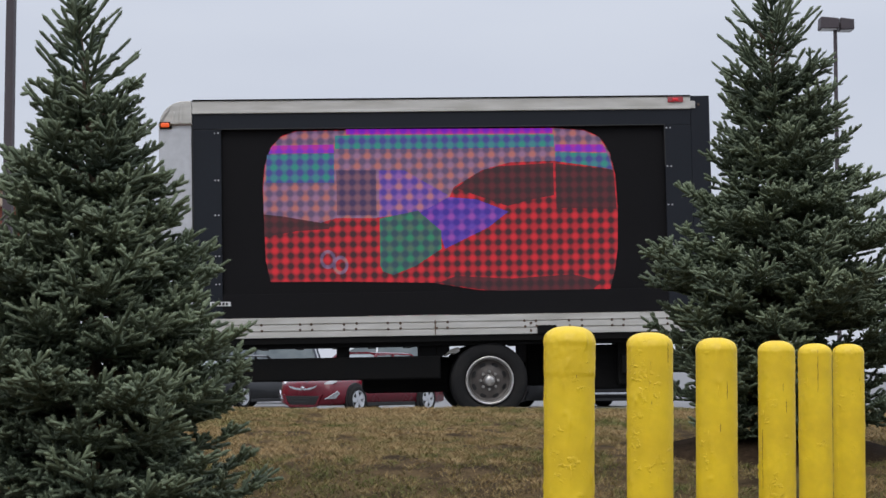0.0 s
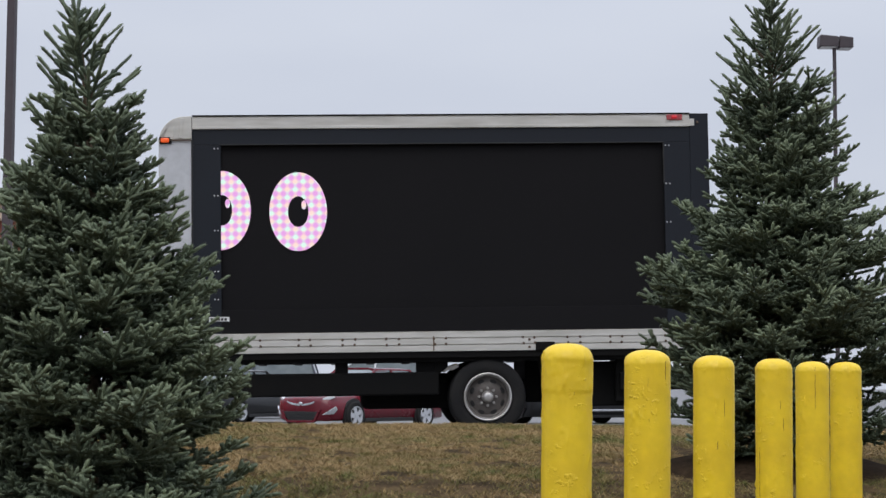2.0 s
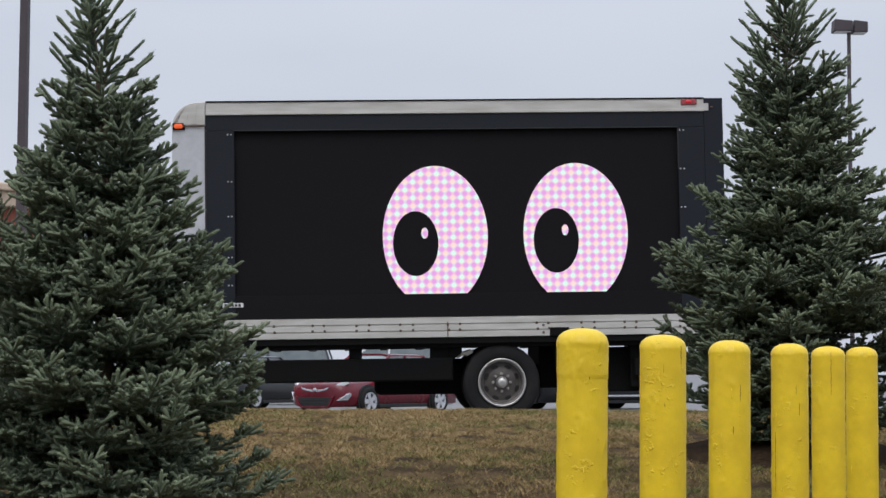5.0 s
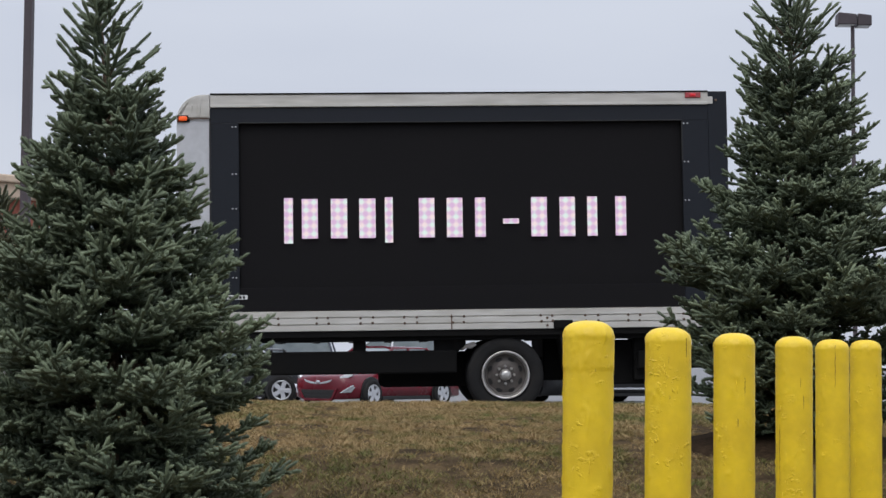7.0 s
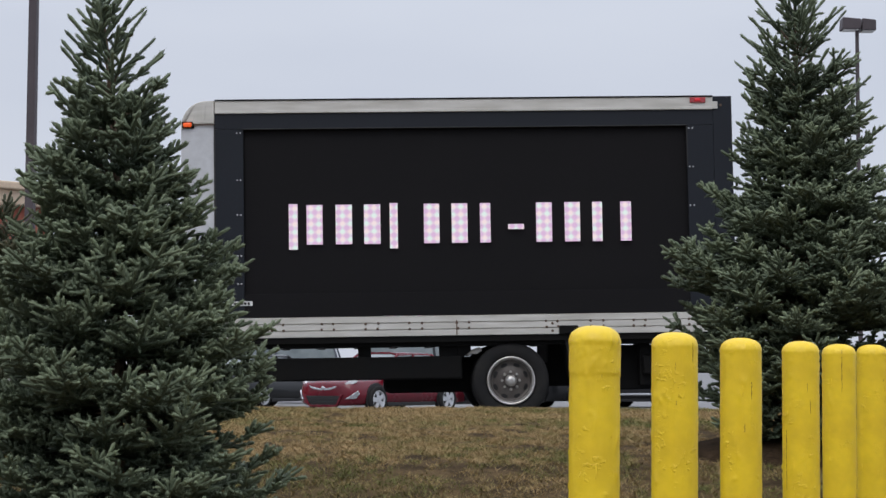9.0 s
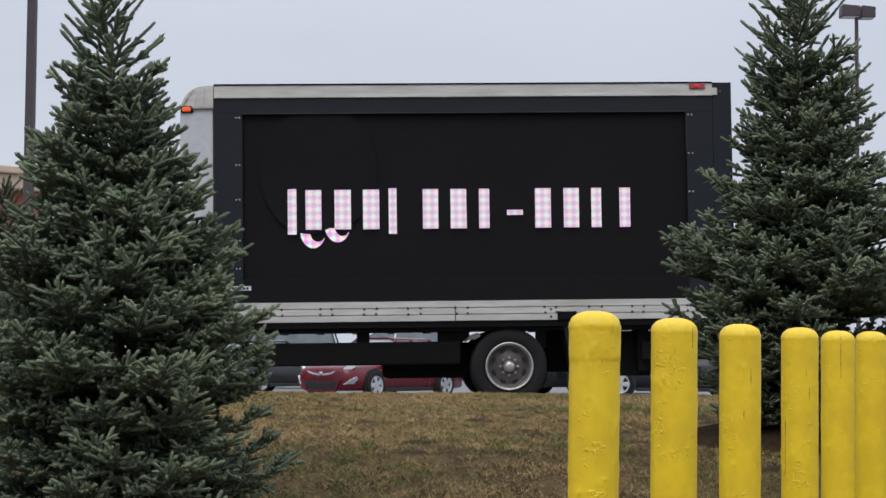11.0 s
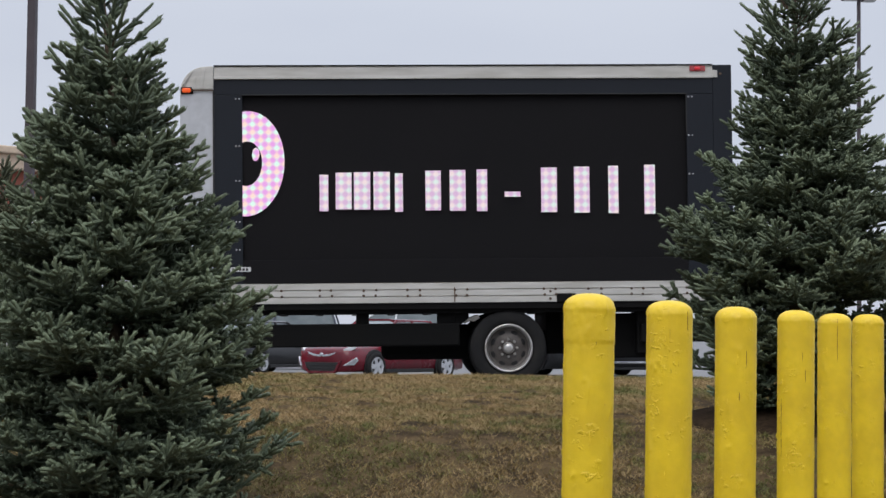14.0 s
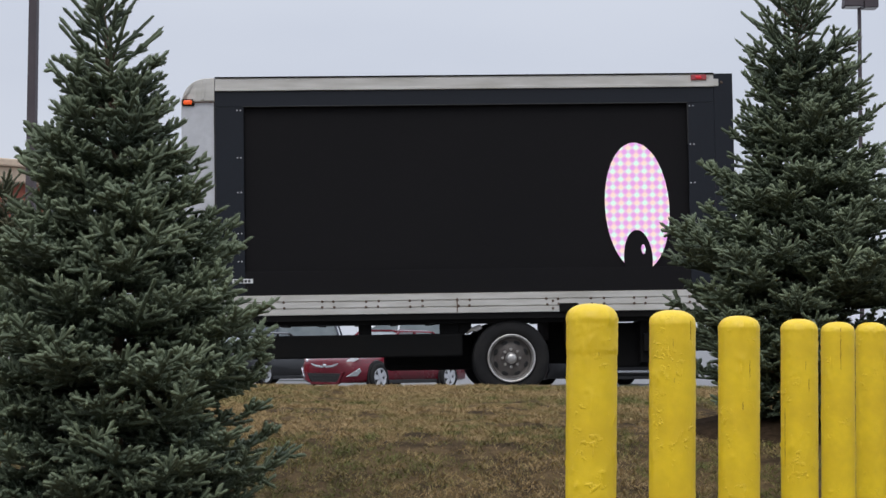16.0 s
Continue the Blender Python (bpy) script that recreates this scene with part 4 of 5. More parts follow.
def eye_graphic(label):
    """A cartoon eye as a stack of flat pieces, small to large; larger pieces come forward as it grows."""
    t = thing("eye_graphic", label, "screen graphic", TRUCK @ pose(0, 0, 2), "eyes on the display")
    whites, pupils = [], []
    for k, ((w, h), (pw, ph)) in enumerate(zip(EYE_SIZES, PUPIL_SIZES)):
        white = part("eye_white", disc(w, h), M_LED_EYE, t, at=pose(0, HIDE_Y, 0))
        pupil = part("pupil", disc(pw, ph), M_LED_DARK, white, "black pupil", at=pose(0.055 if k == 0 else 0, -0.0009, 0))
        whites.append(white)
        pupils.append(pupil)
        part("glint", disc(pw * (0.24 if k < 7 else 0.15), ph * (0.30 if k < 7 else 0.17), 24), M_LED_EYE, white, "small white glint", at=pose(pw * 0.28, -0.0018, ph * 0.22))
    lid = part("eyelid", disc(1.0, 1.3), M_LED_DARK, t, "black eyelid", at=pose(0, HIDE_Y, 0))
    return t, whites, pupils, lid


eye_one = eye_graphic("white cartoon eye with a black pupil lit on the display")
eye_two = eye_graphic("white cartoon eye with a black pupil lit on the display")

# the row of lit signs: each one is a plain bar in four overlapping slats
SIGN_Z, SIGN_H = 2.076, 0.427
SIGNS = [(499, 520), (528, 566), (579, 618), (629, 668), (677, 696), (735, 772), (784, 822), (836, 861), (884, 922), (934, 972), (985, 1022), (1036, 1060), (1086, 1112)]
DASH = 8
sign_bars = []
for i, (a, c) in enumerate(SIGNS):
    w = 0.74 * (c - a) / 164.0
    bar = thing("lit_bar", "white lit bar in a row on the display" if i != DASH else "short white lit dash on the display", "screen graphic", TRUCK @ pose(0, HIDE_Y, SIGN_Z), "lit bars on the display")
    slats = []
    for k in range(4):
        h = 0.28 if i != DASH else 0.055
        slats.append(part("slat", box(-w / 2, w / 2, -0.0004 * (k + 1), 0.0002, -h / 2, h / 2), M_LED_TEXT, bar))
    sign_bars.append((bar, slats, (a + c) / 2))


def spot(px, py):
    """A place on the display, from the first picture's own plan (x, y to the right and down, 164 to the metre)."""
    return (SCREEN_X[0] + (px - 390) / 164.0, SCREEN_Z[1] - (py - 228 + (px - 390) * 0.011) / 164.0)


def picture_piece(name, pts, mat, y, label):
    return part(name, prism([spot(*p) for p in pts], y, y + 0.0008), mat, video, label)


video = thing("video_picture", "blurred red, violet and teal picture lit on the display", "screen graphic", TRUCK)
ROUND = [(462, 330), (466, 290), (476, 260), (494, 240), (520, 230), (600, 228), (780, 226), (980, 224), (1035, 228), (1062, 240), (1080, 268), (1089, 310), (1092, 370),
         (1090, 440), (1084, 480), (1074, 515), (1000, 517), (840, 513), (760, 500), (600, 497), (474, 497), (466, 460)]
picture_piece("red_field", ROUND, M_LED_RED, 0.0505, "red lit field")
picture_piece("rose_field", [(463, 330), (467, 290), (477, 260), (495, 241), (521, 231), (780, 227), (980, 225), (1034, 229), (1061, 241), (1079, 269), (1085, 300), (1040, 290),
                             (985, 283), (900, 286), (850, 300), (800, 330), (790, 352), (660, 385), (590, 385), (560, 394), (463, 378)], M_LED_ROSE, 0.0495, "rose lit field")
picture_piece("teal_band", [(590, 238), (980, 236), (980, 258), (785, 262), (590, 262)], M_LED_TEAL, 0.0485, "teal band")
picture_piece("teal_block", [(470, 272), (588, 270), (588, 322), (468, 322)], M_LED_TEAL, 0.0485, "teal block")
picture_piece("teal_block", [(982, 268), (1075, 270), (1084, 298), (982, 284)], M_LED_TEAL, 0.0485, "teal block")
picture_piece("magenta_band", [(480, 256), (588, 254), (588, 269), (473, 270)], M_LED_MAGENTA, 0.0485, "magenta band")
picture_piece("magenta_band", [(982, 254), (1068, 254), (1074, 268), (982, 266)], M_LED_MAGENTA, 0.0485, "magenta band")
picture_piece("magenta_band", [(610, 227), (978, 225), (978, 234), (610, 236)], M_LED_MAGENTA, 0.0485, "magenta band")
picture_piece("dark_blade", [(803, 332), (840, 306), (880, 293), (978, 287), (978, 345), (940, 352), (895, 364), (860, 352)], M_LED_MAROON, 0.0480, "dark blade shape")
picture_piece("dark_block", [(982, 288), (1086, 300), (1090, 370), (982, 368)], M_LED_MAROON, 0.0480, "dark red block")
picture_piece("dark_wedge", [(464, 378), (500, 382), (580, 396), (578, 404), (520, 408), (464, 418)], M_LED_MAROON, 0.0480, "dark wedge shape")
picture_piece("dim_patch", [(770, 500), (800, 488), (900, 493), (1010, 486), (1060, 500), (1040, 516), (900, 516), (840, 512)], M_LED_MAROON, 0.0480, "dim mottled patch")
picture_piece("dusky_block", [(592, 300), (662, 300), (662, 380), (592, 380)], M_LED_DUSK, 0.0488, "dusky block")
picture_piece("violet_field", [(667, 300), (712, 300), (790, 345), (760, 372), (667, 384)], M_LED_LILAC, 0.0482, "violet field")
picture_piece("violet_wedge", [(735, 378), (790, 348), (840, 352), (896, 374), (860, 402), (782, 440), (772, 405)], M_LED_VIOLET, 0.0476, "violet wedge")
picture_piece("green_wedge", [(667, 386), (735, 372), (776, 408), (776, 440), (730, 470), (690, 486), (672, 480), (667, 470)], M_LED_GREEN, 0.0472, "green wedge")
for px, py in ((575, 458), (597, 468)):
    ring = bmesh.new()
    for r in (0.052, 0.085):
        for i in range(32):
            a = 2 * math.pi * i / 32
            x, z = spot(px, py)
            ring.verts.new((x + r * math.cos(a), 0.0465, z + 1.2 * r * math.sin(a)))
    ring.verts.ensure_lookup_table()
    for i in range(32):
        j = (i + 1) % 32
        ring.faces.new((ring.verts[i], ring.verts[j], ring.verts[32 + j], ring.verts[32 + i]))
    part("small_ring", ring, M_LED_ROSE, video, "small pale ring")

# ---- cars beyond the truck ----
def loft(sections, bm=None):
    """A skin over cross-sections of (x, half width, points of (share of half width, z))."""
    b = bmesh.new()
    rows = []
    for x, w, pts in sections:
        half = [b.verts.new((x, w * s, z)) for s, z in pts]
        other = [b.verts.new((x, -w * s, z)) for s, z in reversed(pts)]
        rows.append(half + other)
    for a, c in zip(rows, rows[1:]):
        for i in range(len(a)):
            j = (i + 1) % len(a)
            b.faces.new((a[i], a[j], c[j], c[i]))
    b.faces.new(rows[0][::-1])
    b.faces.new(rows[-1])
    bmesh.ops.recalc_face_normals(b, faces=b.faces)
    return b


def car_wheel(parent, x, y, r, out, spokes=5):
    m = pose(x, y, r) @ pose(0, 0, 0, 90 if out < 0 else -90)
    w = part("wheel", lathe([(r * 0.66, -0.10), (r * 0.96, -0.10), (r, -0.07), (r, 0.07), (r * 0.95, 0.10), (r * 0.70, 0.105), (r * 0.66, 0.08)], 36), M_RUBBER, parent, "black tyre", smooth=True, at=m)
    part("brake", lathe([(r * 0.66, 0.03), (0, 0.03)], 24), M_TRIM, w)
    part("rim", lathe([(r * 0.60, 0.06), (r * 0.69, 0.10), (r * 0.67, 0.115), (r * 0.60, 0.09)], 36), M_ALLOY, w, "bright alloy rim", smooth=True)
    for i in range(spokes):
        a = 360 / spokes * i
        part("spoke", prism([(0.02, -0.045), (r * 0.62, -0.075), (r * 0.64, -0.01), (r * 0.64, 0.05), (0.02, 0.045)], -0.095, -0.065, 0.006, m=pose(0, 0, 0, -90)), M_ALLOY, w, at=pose(0, 0, 0, 0, 0, a))
    part("centre_cap", lathe([(0.055, 0.05), (0.05, 0.10), (0, 0.105)], 16), M_ALLOY, w)
    return w


def car(name, label, at, paint, length=4.57, width=1.78, height=1.44, boxy=0.0, r=0.325, nose_face="sedan"):
    t = thing(name, label, "car", at)
    hl, hw = length / 2, width / 2
    belt, hood = height * 0.63, height * (0.56 + 0.08 * boxy)
    base = [(0.80, 0.20), (0.97, 0.26), (1.0, 0.45), (0.985, 0.62)]
    sec = []
    for x, w, top, low in ((-hl, 0.72, belt * 0.86, 0.30), (-hl + 0.10, 0.90, belt * 0.98, 0.22), (-hl + 0.6, 0.98, belt * 1.0, 0.2), (-0.9, 1.0, belt, 0.2), (0.9, 1.0, belt * 0.98, 0.2),
                           (hl - 1.0, 0.99, hood, 0.2), (hl - 0.48, 0.985, hood * 0.97, 0.17), (hl - 0.25, 0.945, hood * 0.945, 0.15), (hl - 0.11, 0.86, hood * 0.91, 0.15), (hl - 0.03, 0.72, hood * 0.87, 0.16), (hl, 0.55, hood * 0.83, 0.18)):
        sec.append((x, hw * w, [(s, max(z, low)) for s, z in base if z < top - 0.1] + [(0.95, top - 0.05), (0.78, top), (0.3, top + 0.025)]))
    n = min(len(s[2]) for s in sec)
    sec = [(x, w, p[:n - 3] + p[-3:]) for x, w, p in sec]
    body = part("body", loft(sec), paint, t, smooth=True)
    rear = -hl + (0.12 if boxy else 0.62)
    roof0, roof1 = (-hl + 0.35 if boxy else -1.05), (0.25 + 0.1 * boxy)
    g = [(rear, hw * 0.84, [(1.0, belt - 0.04), (0.95, belt + 0.02), (0.6, belt + 0.03)]), (roof0, hw * 0.74, [(1.0, belt), (0.90, height - 0.06), (0.6, height - 0.01)]),
         (roof1, hw * 0.76, [(1.0, belt), (0.88, height - 0.05), (0.6, height)]), (hl - 1.15, hw * 0.86, [(1.0, hood - 0.05), (0.96, hood), (0.6, hood + 0.03)])]
    part("glasshouse", loft(g), M_GLASS, t, "tinted car windows")
    part("roof", loft([(roof0 - 0.05, hw * 0.66, [(1.0, height - 0.09), (0.95, height - 0.02), (0.6, height + 0.006)]), (roof1 + 0.05, hw * 0.68, [(1.0, height - 0.07), (0.95, height - 0.01), (0.6, height + 0.014)])]), paint, t)
    for sy in (-1, 1):
        for x0, z0, y0, x1, z1, y1 in ((hl - 1.15, hood, 0.845, roof1, height - 0.03, 0.675), (rear, belt, 0.82, roof0, height - 0.04, 0.675), (-0.25, belt, 0.865, -0.32, height - 0.04, 0.69)):
            part("pillar", tube([Vector((x0, sy * hw * y0, z0)), Vector(((x0 + x1) / 2, sy * hw * (y0 + y1) / 2 * 1.01, (z0 + z1) / 2 + 0.02)), Vector((x1, sy * hw * y1, z1))], [0.04, 0.035, 0.035], 6), paint, t)
        for x in (hl - 0.88, -hl + 0.98):
            part("wheel_arch", lathe([(r * 1.16, -0.05), (r * 1.16, 0.012), (0, 0.012)], 28, m=pose(x, sy * (hw - 0.012), r + 0.02) @ pose(0, 0, 0, -90 * sy)), M_TRIM, t)
            car_wheel(t, x, sy * (hw - 0.035), r, sy)
        part("mirror", box(hl - 1.45, hl - 1.27, sy * (hw + 0.08) - 0.09, sy * (hw + 0.08) + 0.09, belt + 0.0, belt + 0.13, 0.03), paint, t)
        part("sill", box(-hl + 1.4, hl - 1.3, sy * (hw - 0.03) - 0.02, sy * (hw - 0.03) + 0.02, 0.18, 0.27, 0.012), M_TRIM, t)
        if not boxy:
            part("fog_lamp", prism([(-0.13, -0.085), (0.20, 0.115), (0.245, 0.04), (0.15, -0.07)], -0.035, 0.02, 0.01, m=pose(hl - 0.10, sy * hw * 0.80, 0.43, 0, 0, 90 + sy * 38) @ Matrix.Diagonal((sy, 1, 1, 1))), M_CHROME, t, "bright fog lamp bezel")
        part("headlamp", prism([(-0.10, -0.02), (0.16, 0.13), (0.24, 0.16), (0.20, 0.02), (0.02, -0.07)], -0.03, 0.05, 0.012, m=pose(hl - 0.13, sy * hw * 0.74, hood * 0.90, 0, 0, 90 + sy * 36) @ Matrix.Diagonal((sy, 1, 1, 1))), M_HEADLAMP, t, "clear headlamp")
        part("tail_lamp", box(-hl - 0.01, -hl + 0.16, sy * hw * 0.72 - 0.16, sy * hw * 0.72 + 0.12, belt * 0.72, belt * 0.88, 0.02), M_TAIL, t, "red tail lamp")
    face = pose(hl + 0.004, 0, 0, 0, 0, 90)
    part("intake_trim", prism([(-0.60, 0.455), (-0.45, 0.20), (-0.36, 0.165), (0.36, 0.165), (0.45, 0.20), (0.60, 0.455), (0.53, 0.44), (0.40, 0.215), (-0.40, 0.215), (-0.53, 0.44)], -0.030, 0.08, 0.006, m=face), paint, t, "raised rim round the intake")
    part("intake", prism([(-0.53, 0.42), (0.53, 0.42), (0.41, 0.245), (0.33, 0.215), (-0.33, 0.215), (-0.41, 0.245)], -0.012, 0.10, 0.008, m=face), M_TRIM, t, "black lower intake")
    for z in (0.28, 0.35):
        part("intake_slat", box(-0.44, 0.44, -0.020, 0.0, z, z + 0.014, 0.003, m=face), M_TRIM, t)
    nose = pose(hl - 0.03, 0, 0, 0, 0, 90)
    part("grille", prism([(-0.40, 0.655), (0.40, 0.655), (0.27, 0.54), (-0.27, 0.54)], -0.02, 0.12, 0.01, m=nose), M_TRIM, t, "slim dark grille")
    for sy in (-1, 1):
        part("grille_bar", prism([(0.03, 0.590), (0.22, 0.612), (0.43, 0.660), (0.38, 0.605), (0.24, 0.565), (0.03, 0.545)], -0.040, 0.04, 0.006, m=nose @ Matrix.Diagonal((sy, 1, 1, 1))), M_CHROME, t, "chrome wing of the grille")
    part("badge", lathe([(0, 0.010), (0.045, 0.008), (0.062, 0.0), (0.062, -0.02)], 20, m=nose @ pose(0, -0.042, 0.60) @ AXIS_Y @ Matrix.Diagonal((1, 0.62, 1, 1))), M_CHROME, t, "chrome oval badge")
    return t


def on_lot(x, y, turn):
    return pose(x, y, along(FALL, y), 0, 0, turn)


car("red_sedan", "glossy red sedan parked on the asphalt beyond the truck", on_lot(-1.97, 43.9, 234), M_RED)
car("black_car", "black sedan with red tail lamps parked beyond the truck", on_lot(-5.55, 50.0, 60), M_BLACKCAR)
car("white_van", "white van parked beyond the red sedan", on_lot(-2.7, 64.0, 180), M_WHITECAR, 4.9, 1.9, 2.0, boxy=1.0)
car("slate_van", "slate blue van parked beyond the black sedan", on_lot(-6.3, 58.0, 180), M_DARKVAN, 4.8, 1.9, 1.98, boxy=1.0)
car("white_hatchback", "white hatchback parked beyond the spruce", on_lot(15.5, 56.0, 245), M_WHITECAR, 4.4, 1.8, 1.65, boxy=1.0)
car("silver_estate", "silver-blue estate car parked beyond the spruce", on_lot(11.2, 54.0, 250), M_SILVERCAR, 4.7, 1.8, 1.6, boxy=1.0)
pickup = car("black_offroader", "black off-road car with a bright running board parked beyond the truck", on_lot(3.95, 52.0, 212), M_BLACKCAR, 4.7, 1.88, 1.75, boxy=1.0, r=0.37)
part("running_board", box(-1.0, 1.05, 0.93, 1.03, 0.36, 0.42, 0.012), M_CHROME, pickup, "bright running board")
moving_car = car("charcoal_car", "charcoal off-road car driving slowly across the car park", on_lot(-6, 46.6, 0), M_DARKSUV, 4.7, 1.88, 1.72, boxy=1.0, r=0.36)


# ---- what moves ----
# units of the display's plan: from its upper left corner, to the right and down
UNIT_A, UNIT_B = 0.00783, 0.0132


def on_display(dx, dy, hidden, unit, tilt=0.0, depth=0.0):
    x = max(SCREEN_X[0] + dx * unit, -3.36)
    z = SCREEN_Z[1] - dy * unit - 0.0113 * dx * unit
    return TRUCK @ pose(x, HIDE_Y if hidden else depth, z, 0, tilt, 0)


def full(place):
    return place if len(place) == 3 else (*place, 0)


# (seconds, place of the first eye, place of the second, tilt); the same play runs again 10.42 s later
SMALL = [(0.0, (144, 178), (162, 188), 0), (0.3, (118, 170), (136, 176), 0), (0.5, (100, 166), (133, 157), -8), (0.75, (86, 150), (120, 152), 4), (1.0, (74.5, 136), (133, 134), 0),
         (1.3, (26, 134), (94, 121), -17), (1.5, (70, 110), (150, 124), 20), (1.58, (68, 108), (146, 122), 18), (1.7, (2, 112), (90, 102), -14), (2.0, (1, 90), (105.5, 91.5), 0),
         (2.2, (-12, 88), (90, 90), 0), (2.5, (-45, 89), (64, 89), 0), (2.54, (-46, 89, 1), (62, 90), 1), (2.7, (70, 92, 1), (55, 93), 4), (3.0, (70, 98, 1), (55.5, 100), 10),
         (3.3, (70, 98, 1), (33, 99), 9), (3.5, (70, 96, 1), (13, 96), 4), (3.7, (70, 92, 1), (-21, 92), 2), (3.80, (70, 92, 1), (-48, 92), 0), (3.84, (70, 92, 1), (-48, 92, 1), 0),
         (3.98, (70, 92, 1), (-20, 120, 1), 0)]
LATER = [(1.0, (0, (60, 140), (122, 140))), (1.5, (0, (85, 103), (162, 124))), (1.58, (0, (85, 101), (162, 126)))]
LARGE = [(4.03, (30, 70, 1), (-11, 88), -4), (4.1, (20, 70, 1), (11, 60), -6), (4.2, (-8, 76, 1), (50, 68), -14), (4.24, (-4, 78), (72, 70), -13), (4.3, (36, 82), (107, 76), -10), (4.4, (120, 70), (190, 70), -7), (4.5, (166, 87), (240, 85), -6),
         (4.62, (168, 88), (276, 86), 0), (4.8, (168, 88), (279, 87), 0), (5.08, (162, 86), (278, 83), 0), (5.28, (206, 87), (297, 83), 0), (5.48, (268, 86), (344, 80), -3), (5.58, (321, 82), (344, 80), -3)]
AGAIN = 10.42
GROW = [-0.1, 0.75, 1.25, 1.75, 2.25, 2.75, 3.25, 4.02, 4.56, 5.46]
# pupils of the two large sizes: seconds, offset to the right and up
GAZE = [(4.0, 0.42, 0.0), (4.45, 0.44, -0.02), (4.55, 0.36, 0.0), (4.68, 0.22, 0.27), (4.85, 0.22, 0.27), (5.08, -0.33, -0.16), (5.28, -0.29, -0.12), (5.48, -0.10, -0.37), (5.58, -0.04, -0.40)]
# eyelids: seconds down, seconds up, height of the lid's lower edge over the eye's centre
LIDS = [(2.36, 2.45, -0.12), (10.85, 11.12, -0.02), (12.94, 13.06, -0.33), (13.55, 13.65, -0.16)]


def steps(changes, low, high, last=16.0):
    """Rows for something that switches quickly between two depths: changes are (seconds, shown)."""
    rows, state = [], False
    for s, shown in changes:
        if s >= last:
            break
        if shown != state and s > 0.04:
            rows += [(round(s - 0.034, 3), high if state else low), (round(s, 3), high if shown else low)]
        elif s <= 0.04:
            rows = [(0.0, high if shown else low)]
        state = shown
    first = rows[0][1] if rows and rows[0][0] == 0.0 else low
    return ([] if rows and rows[0][0] == 0.0 else [(0.0, first)]) + rows + [(last, high if state else low)]


def eye_motion(parts_of, which):
    eye, whites, pupils, lid = parts_of
    rows = []
    for base in (0.0, AGAIN):
        for row in SMALL:
            if base and row[0] < 0.3:
                continue
            at = dict(LATER).get(row[0], row) if base else row
            rows.append((row[0] + base, on_display(*full(at[which]), UNIT_A, row[3])))
        for row in LARGE:
            out = which == 2 and row[0] > 5.5
            late = 0.06 if base and row[0] < 4.45 else 0.0
            rows.append((row[0] + base + late, on_display(*full(row[which]), UNIT_B, row[3], HIDE_Y if out else 0.0)))
        if not base:
            rows += [(5.72, on_display(321, 82, 1, UNIT_B, 0, HIDE_Y)), (7.0, on_display(120, 90, 1, UNIT_B, 0, HIDE_Y)), (10.6, on_display(122, 172, 1, UNIT_A, 0, HIDE_Y))]
    rows = sorted(rows, key=lambda r: r[0])
    walk(eye, [r for r in rows if r[0] <= 16.0])
    for k, white in enumerate(whites):
        changes = []
        for base in (0.0, AGAIN):
            changes.append((GROW[k] + base, True))
            if k == 8:
                changes.append((5.18 + base, False))
            if 5 <= k <= 7:
                changes.append((5.50 + base, False))
            changes.append((5.66 + base, False))
        changes = [(max(0.0, s), on) for s, on in changes]
        if k == 0:
            changes = [(0.24, True), (5.66, False), (10.75, True)]
        shown = 0.046 - 0.003 * k
        # waiting pieces stay well inside the hold
        aside = 0.75 if k > 4 else 0.3
        walk(white, [(s, pose(aside if y == HIDE_Y and s < 15.5 else 0, y, 0)) for s, y in steps(changes, HIDE_Y, shown)])
    for k in (7, 8, 9):
        w, h = EYE_SIZES[k]
        rows = [(0.0, pose(w * 0.33, -0.0009, 0))]
        for base in (0.0, AGAIN):
            rows += [(s + base, pose(w * a, -0.0009, h * c)) for s, a, c in GAZE]
        rows = [r for r in rows if r[0] <= 16.0]
        walk(pupils[k], rows)
        for child in whites[k].children:
            if child.name.startswith("glint"):
                pw, ph = PUPIL_SIZES[k]
                walk(child, [(s, pose(pw * 0.2, -0.0009, ph * 0.16) @ m) for s, m in rows])
    rows = [(0.0, pose(0.6, HIDE_Y, 0))]
    for a, c, edge in LIDS:
        up = pose(0, 0.0195, 0.65 + edge)
        rows += [(a - 0.034, pose(0.6, HIDE_Y, 0)), (a, up), (c, up), (c + 0.034, pose(0.6, HIDE_Y, 0))]
    walk(lid, rows + [(16.0, pose(0, HIDE_Y, 0))])


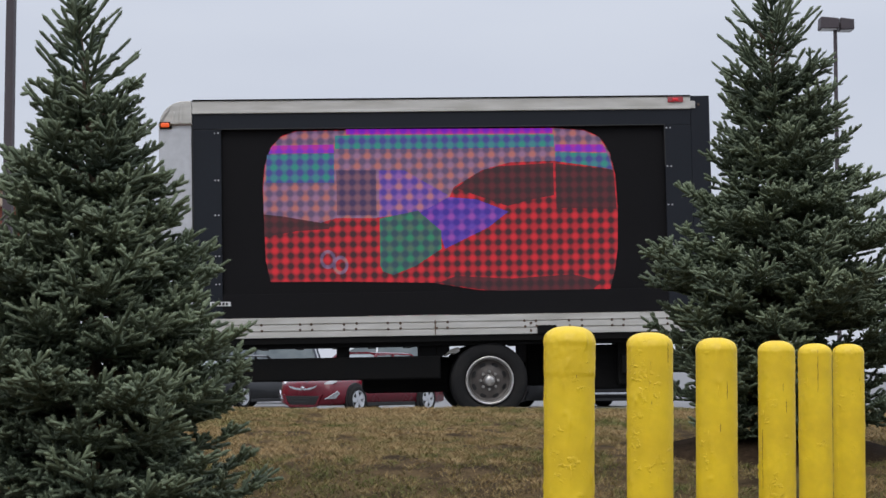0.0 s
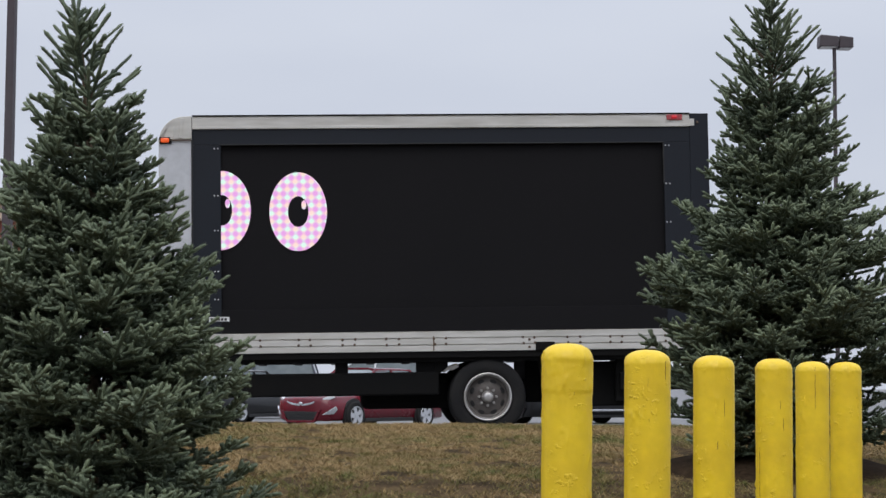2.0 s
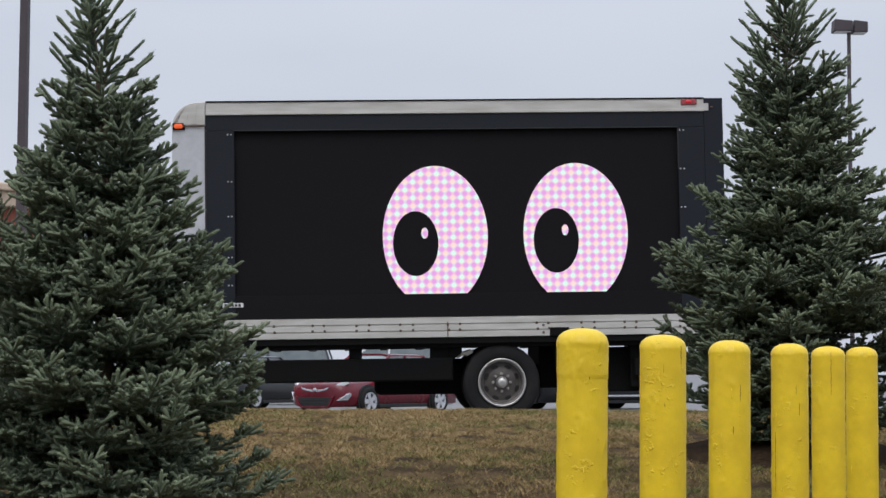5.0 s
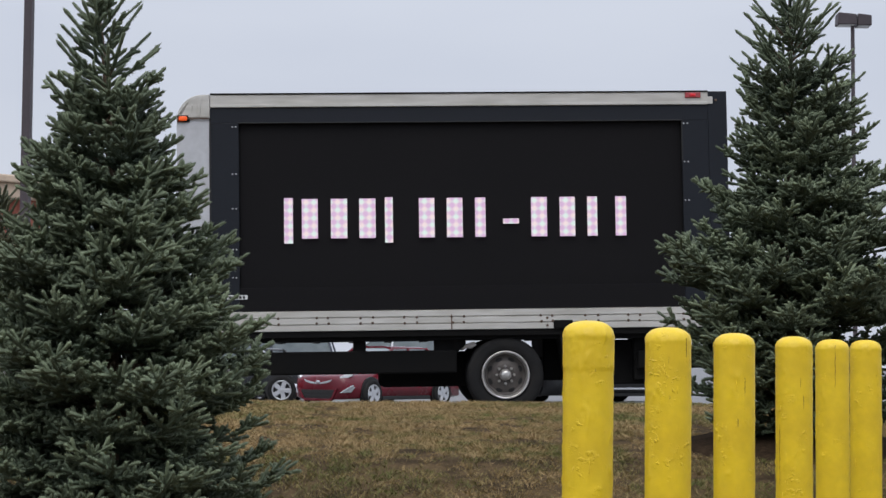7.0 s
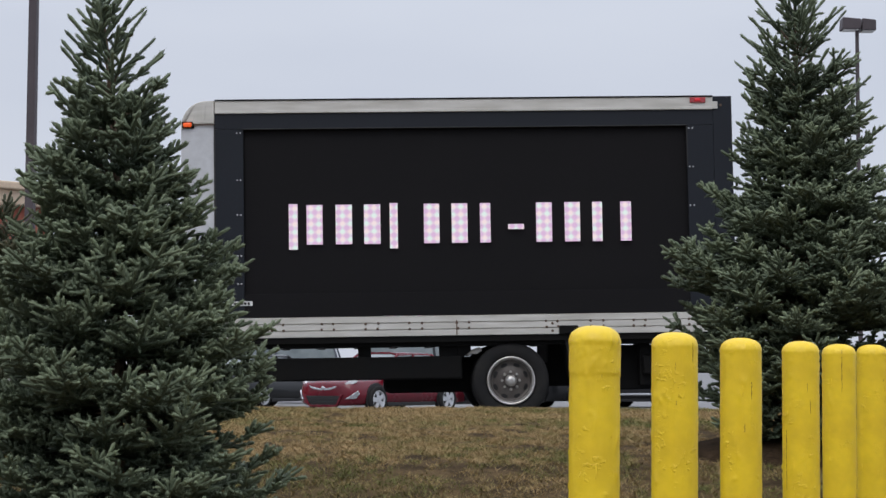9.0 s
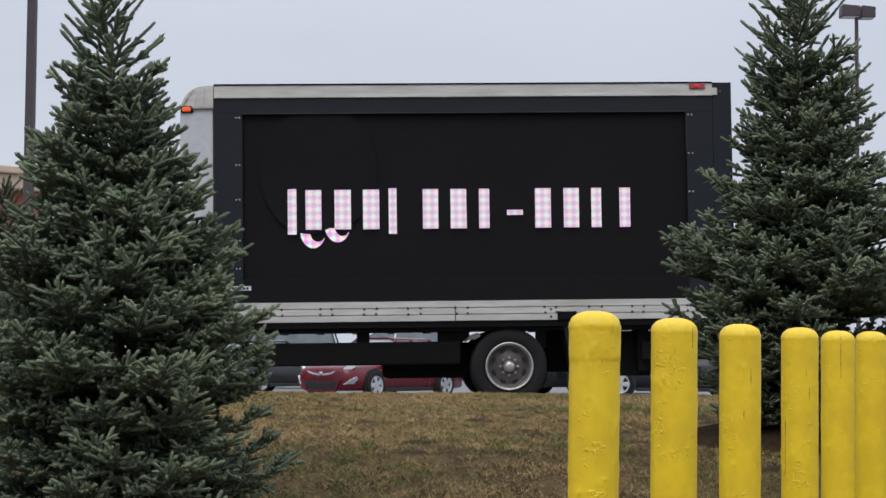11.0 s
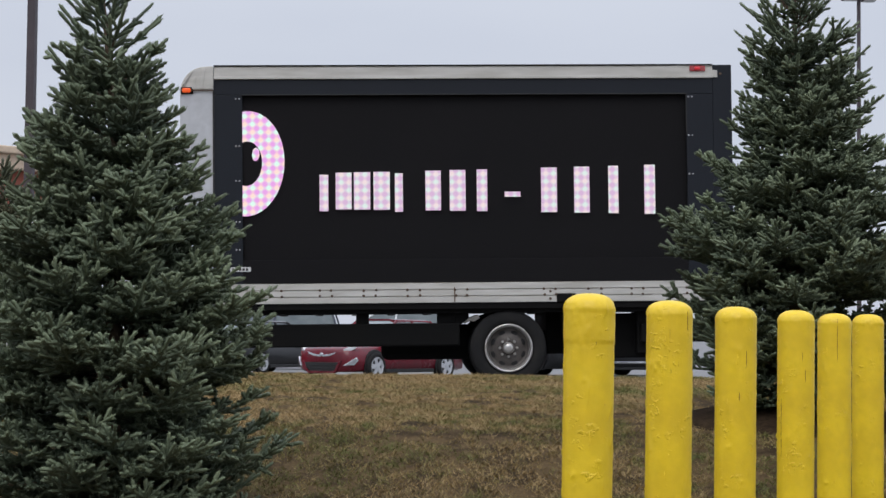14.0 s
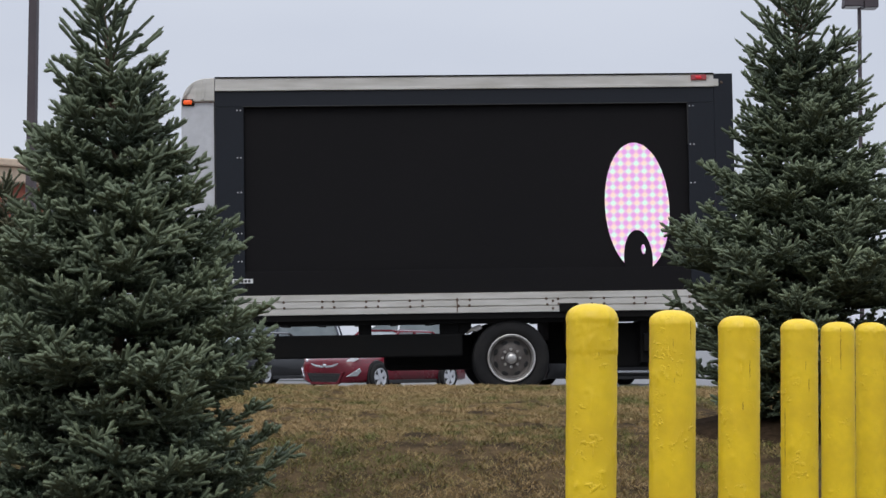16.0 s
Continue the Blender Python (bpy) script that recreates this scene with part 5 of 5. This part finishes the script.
# the row of bars swings away: seconds, places along the display, heights at its two ends (shares of the usual height)
SWING = [(13.70, None, 1.0, 1.0),
         (14.00, (66, 82, 97, 113, 127, 155, 175, 195, 220, 250, 277, 303, 333), 0.92, 1.25),
         (14.20, (97, 107, 117, 127, 137, 158, 174, 191, 216, 242, 271, 301, 342), 0.86, 1.55),
         (14.40, (129, 135, 141, 147, 153, 165, 176, 190, 205, 227, 251, 278, 322), 0.70, 1.95),
         (14.50, (153, 158, 163, 168, 174, 180, 186, 193, 201, 211, 226, 243, 269), 0.66, 2.30),
         (14.60, (164, 167, 170, 173, 177, 181, 185, 189, 194, 200, 211, 222, 243), 0.66, 2.40),
         (14.70, (172, 174, 176, 178, 180, 183, 186, 190, 194, 199, 205, 211, 218), 0.66, 2.50)]


def bar_motion(i, bar, slats, place):
    home = SCREEN_X[0] + (place - 423) / 164.0
    z = SIGN_Z - (0.02 if i in (0, 4) else 0.045 if i == DASH else 0.0)

    def bar_at(x, y):
        return TRUCK @ pose(x, y, z)

    rows = [(0.0, bar_at(home, HIDE_Y)), (6.10, bar_at(home, HIDE_Y)), (6.14, bar_at(home, 0.0165))]
    seg = 0.28
    base = 1.0 if i not in (0, 4) else 1.15
    spread = [(0.0, base)]
    for s, places, left, right in SWING:
        x = home if places is None else SCREEN_X[0] + places[i] * UNIT_B
        rows.append((s, bar_at(x, 0.0165 - 0.0001 * i)))
        share = 0.0 if places is None else (places[i] - places[0]) / (places[-1] - places[0])
        spread.append((s, (base if places is None else 1.0) * (left + (right - left) * share ** 1.2)))
    x = SCREEN_X[0] + SWING[-1][1][i] * UNIT_B
    rows += [(14.74, bar_at(x, HIDE_Y)), (16.0, bar_at(x, HIDE_Y))]
    walk(bar, rows)
    if i == DASH:
        return
    for k, slat in enumerate(slats):
        u = (k - 1.5) / 1.5
        walk(slat, [(s, pose(0, 0, u * max(0.0, (SIGN_H * f - seg) / 2))) for s, f in spread + [(16.0, spread[-1][1])]])


def motions():
    eye_motion(eye_one, 1)
    eye_motion(eye_two, 2)
    for i, (bar, slats, place) in enumerate(sign_bars):
        bar_motion(i, bar, slats, place)
    gone = TRUCK @ pose(0, HIDE_Y, 0)
    walk(video, [(0.0, TRUCK), (0.13, TRUCK), (0.2, gone), (16.0, gone)])
    # the charcoal car crosses from the shop's side to the far side
    lane = 46.6
    walk(moving_car, [(s, on_lot(x, lane, 0)) for s, x in ((0.0, -19.5), (6.8, -6.3), (7.3, -5.45), (11.0, 5.28), (11.4, 5.95), (12.0, 7.3), (16.0, 18.5))])


motions()
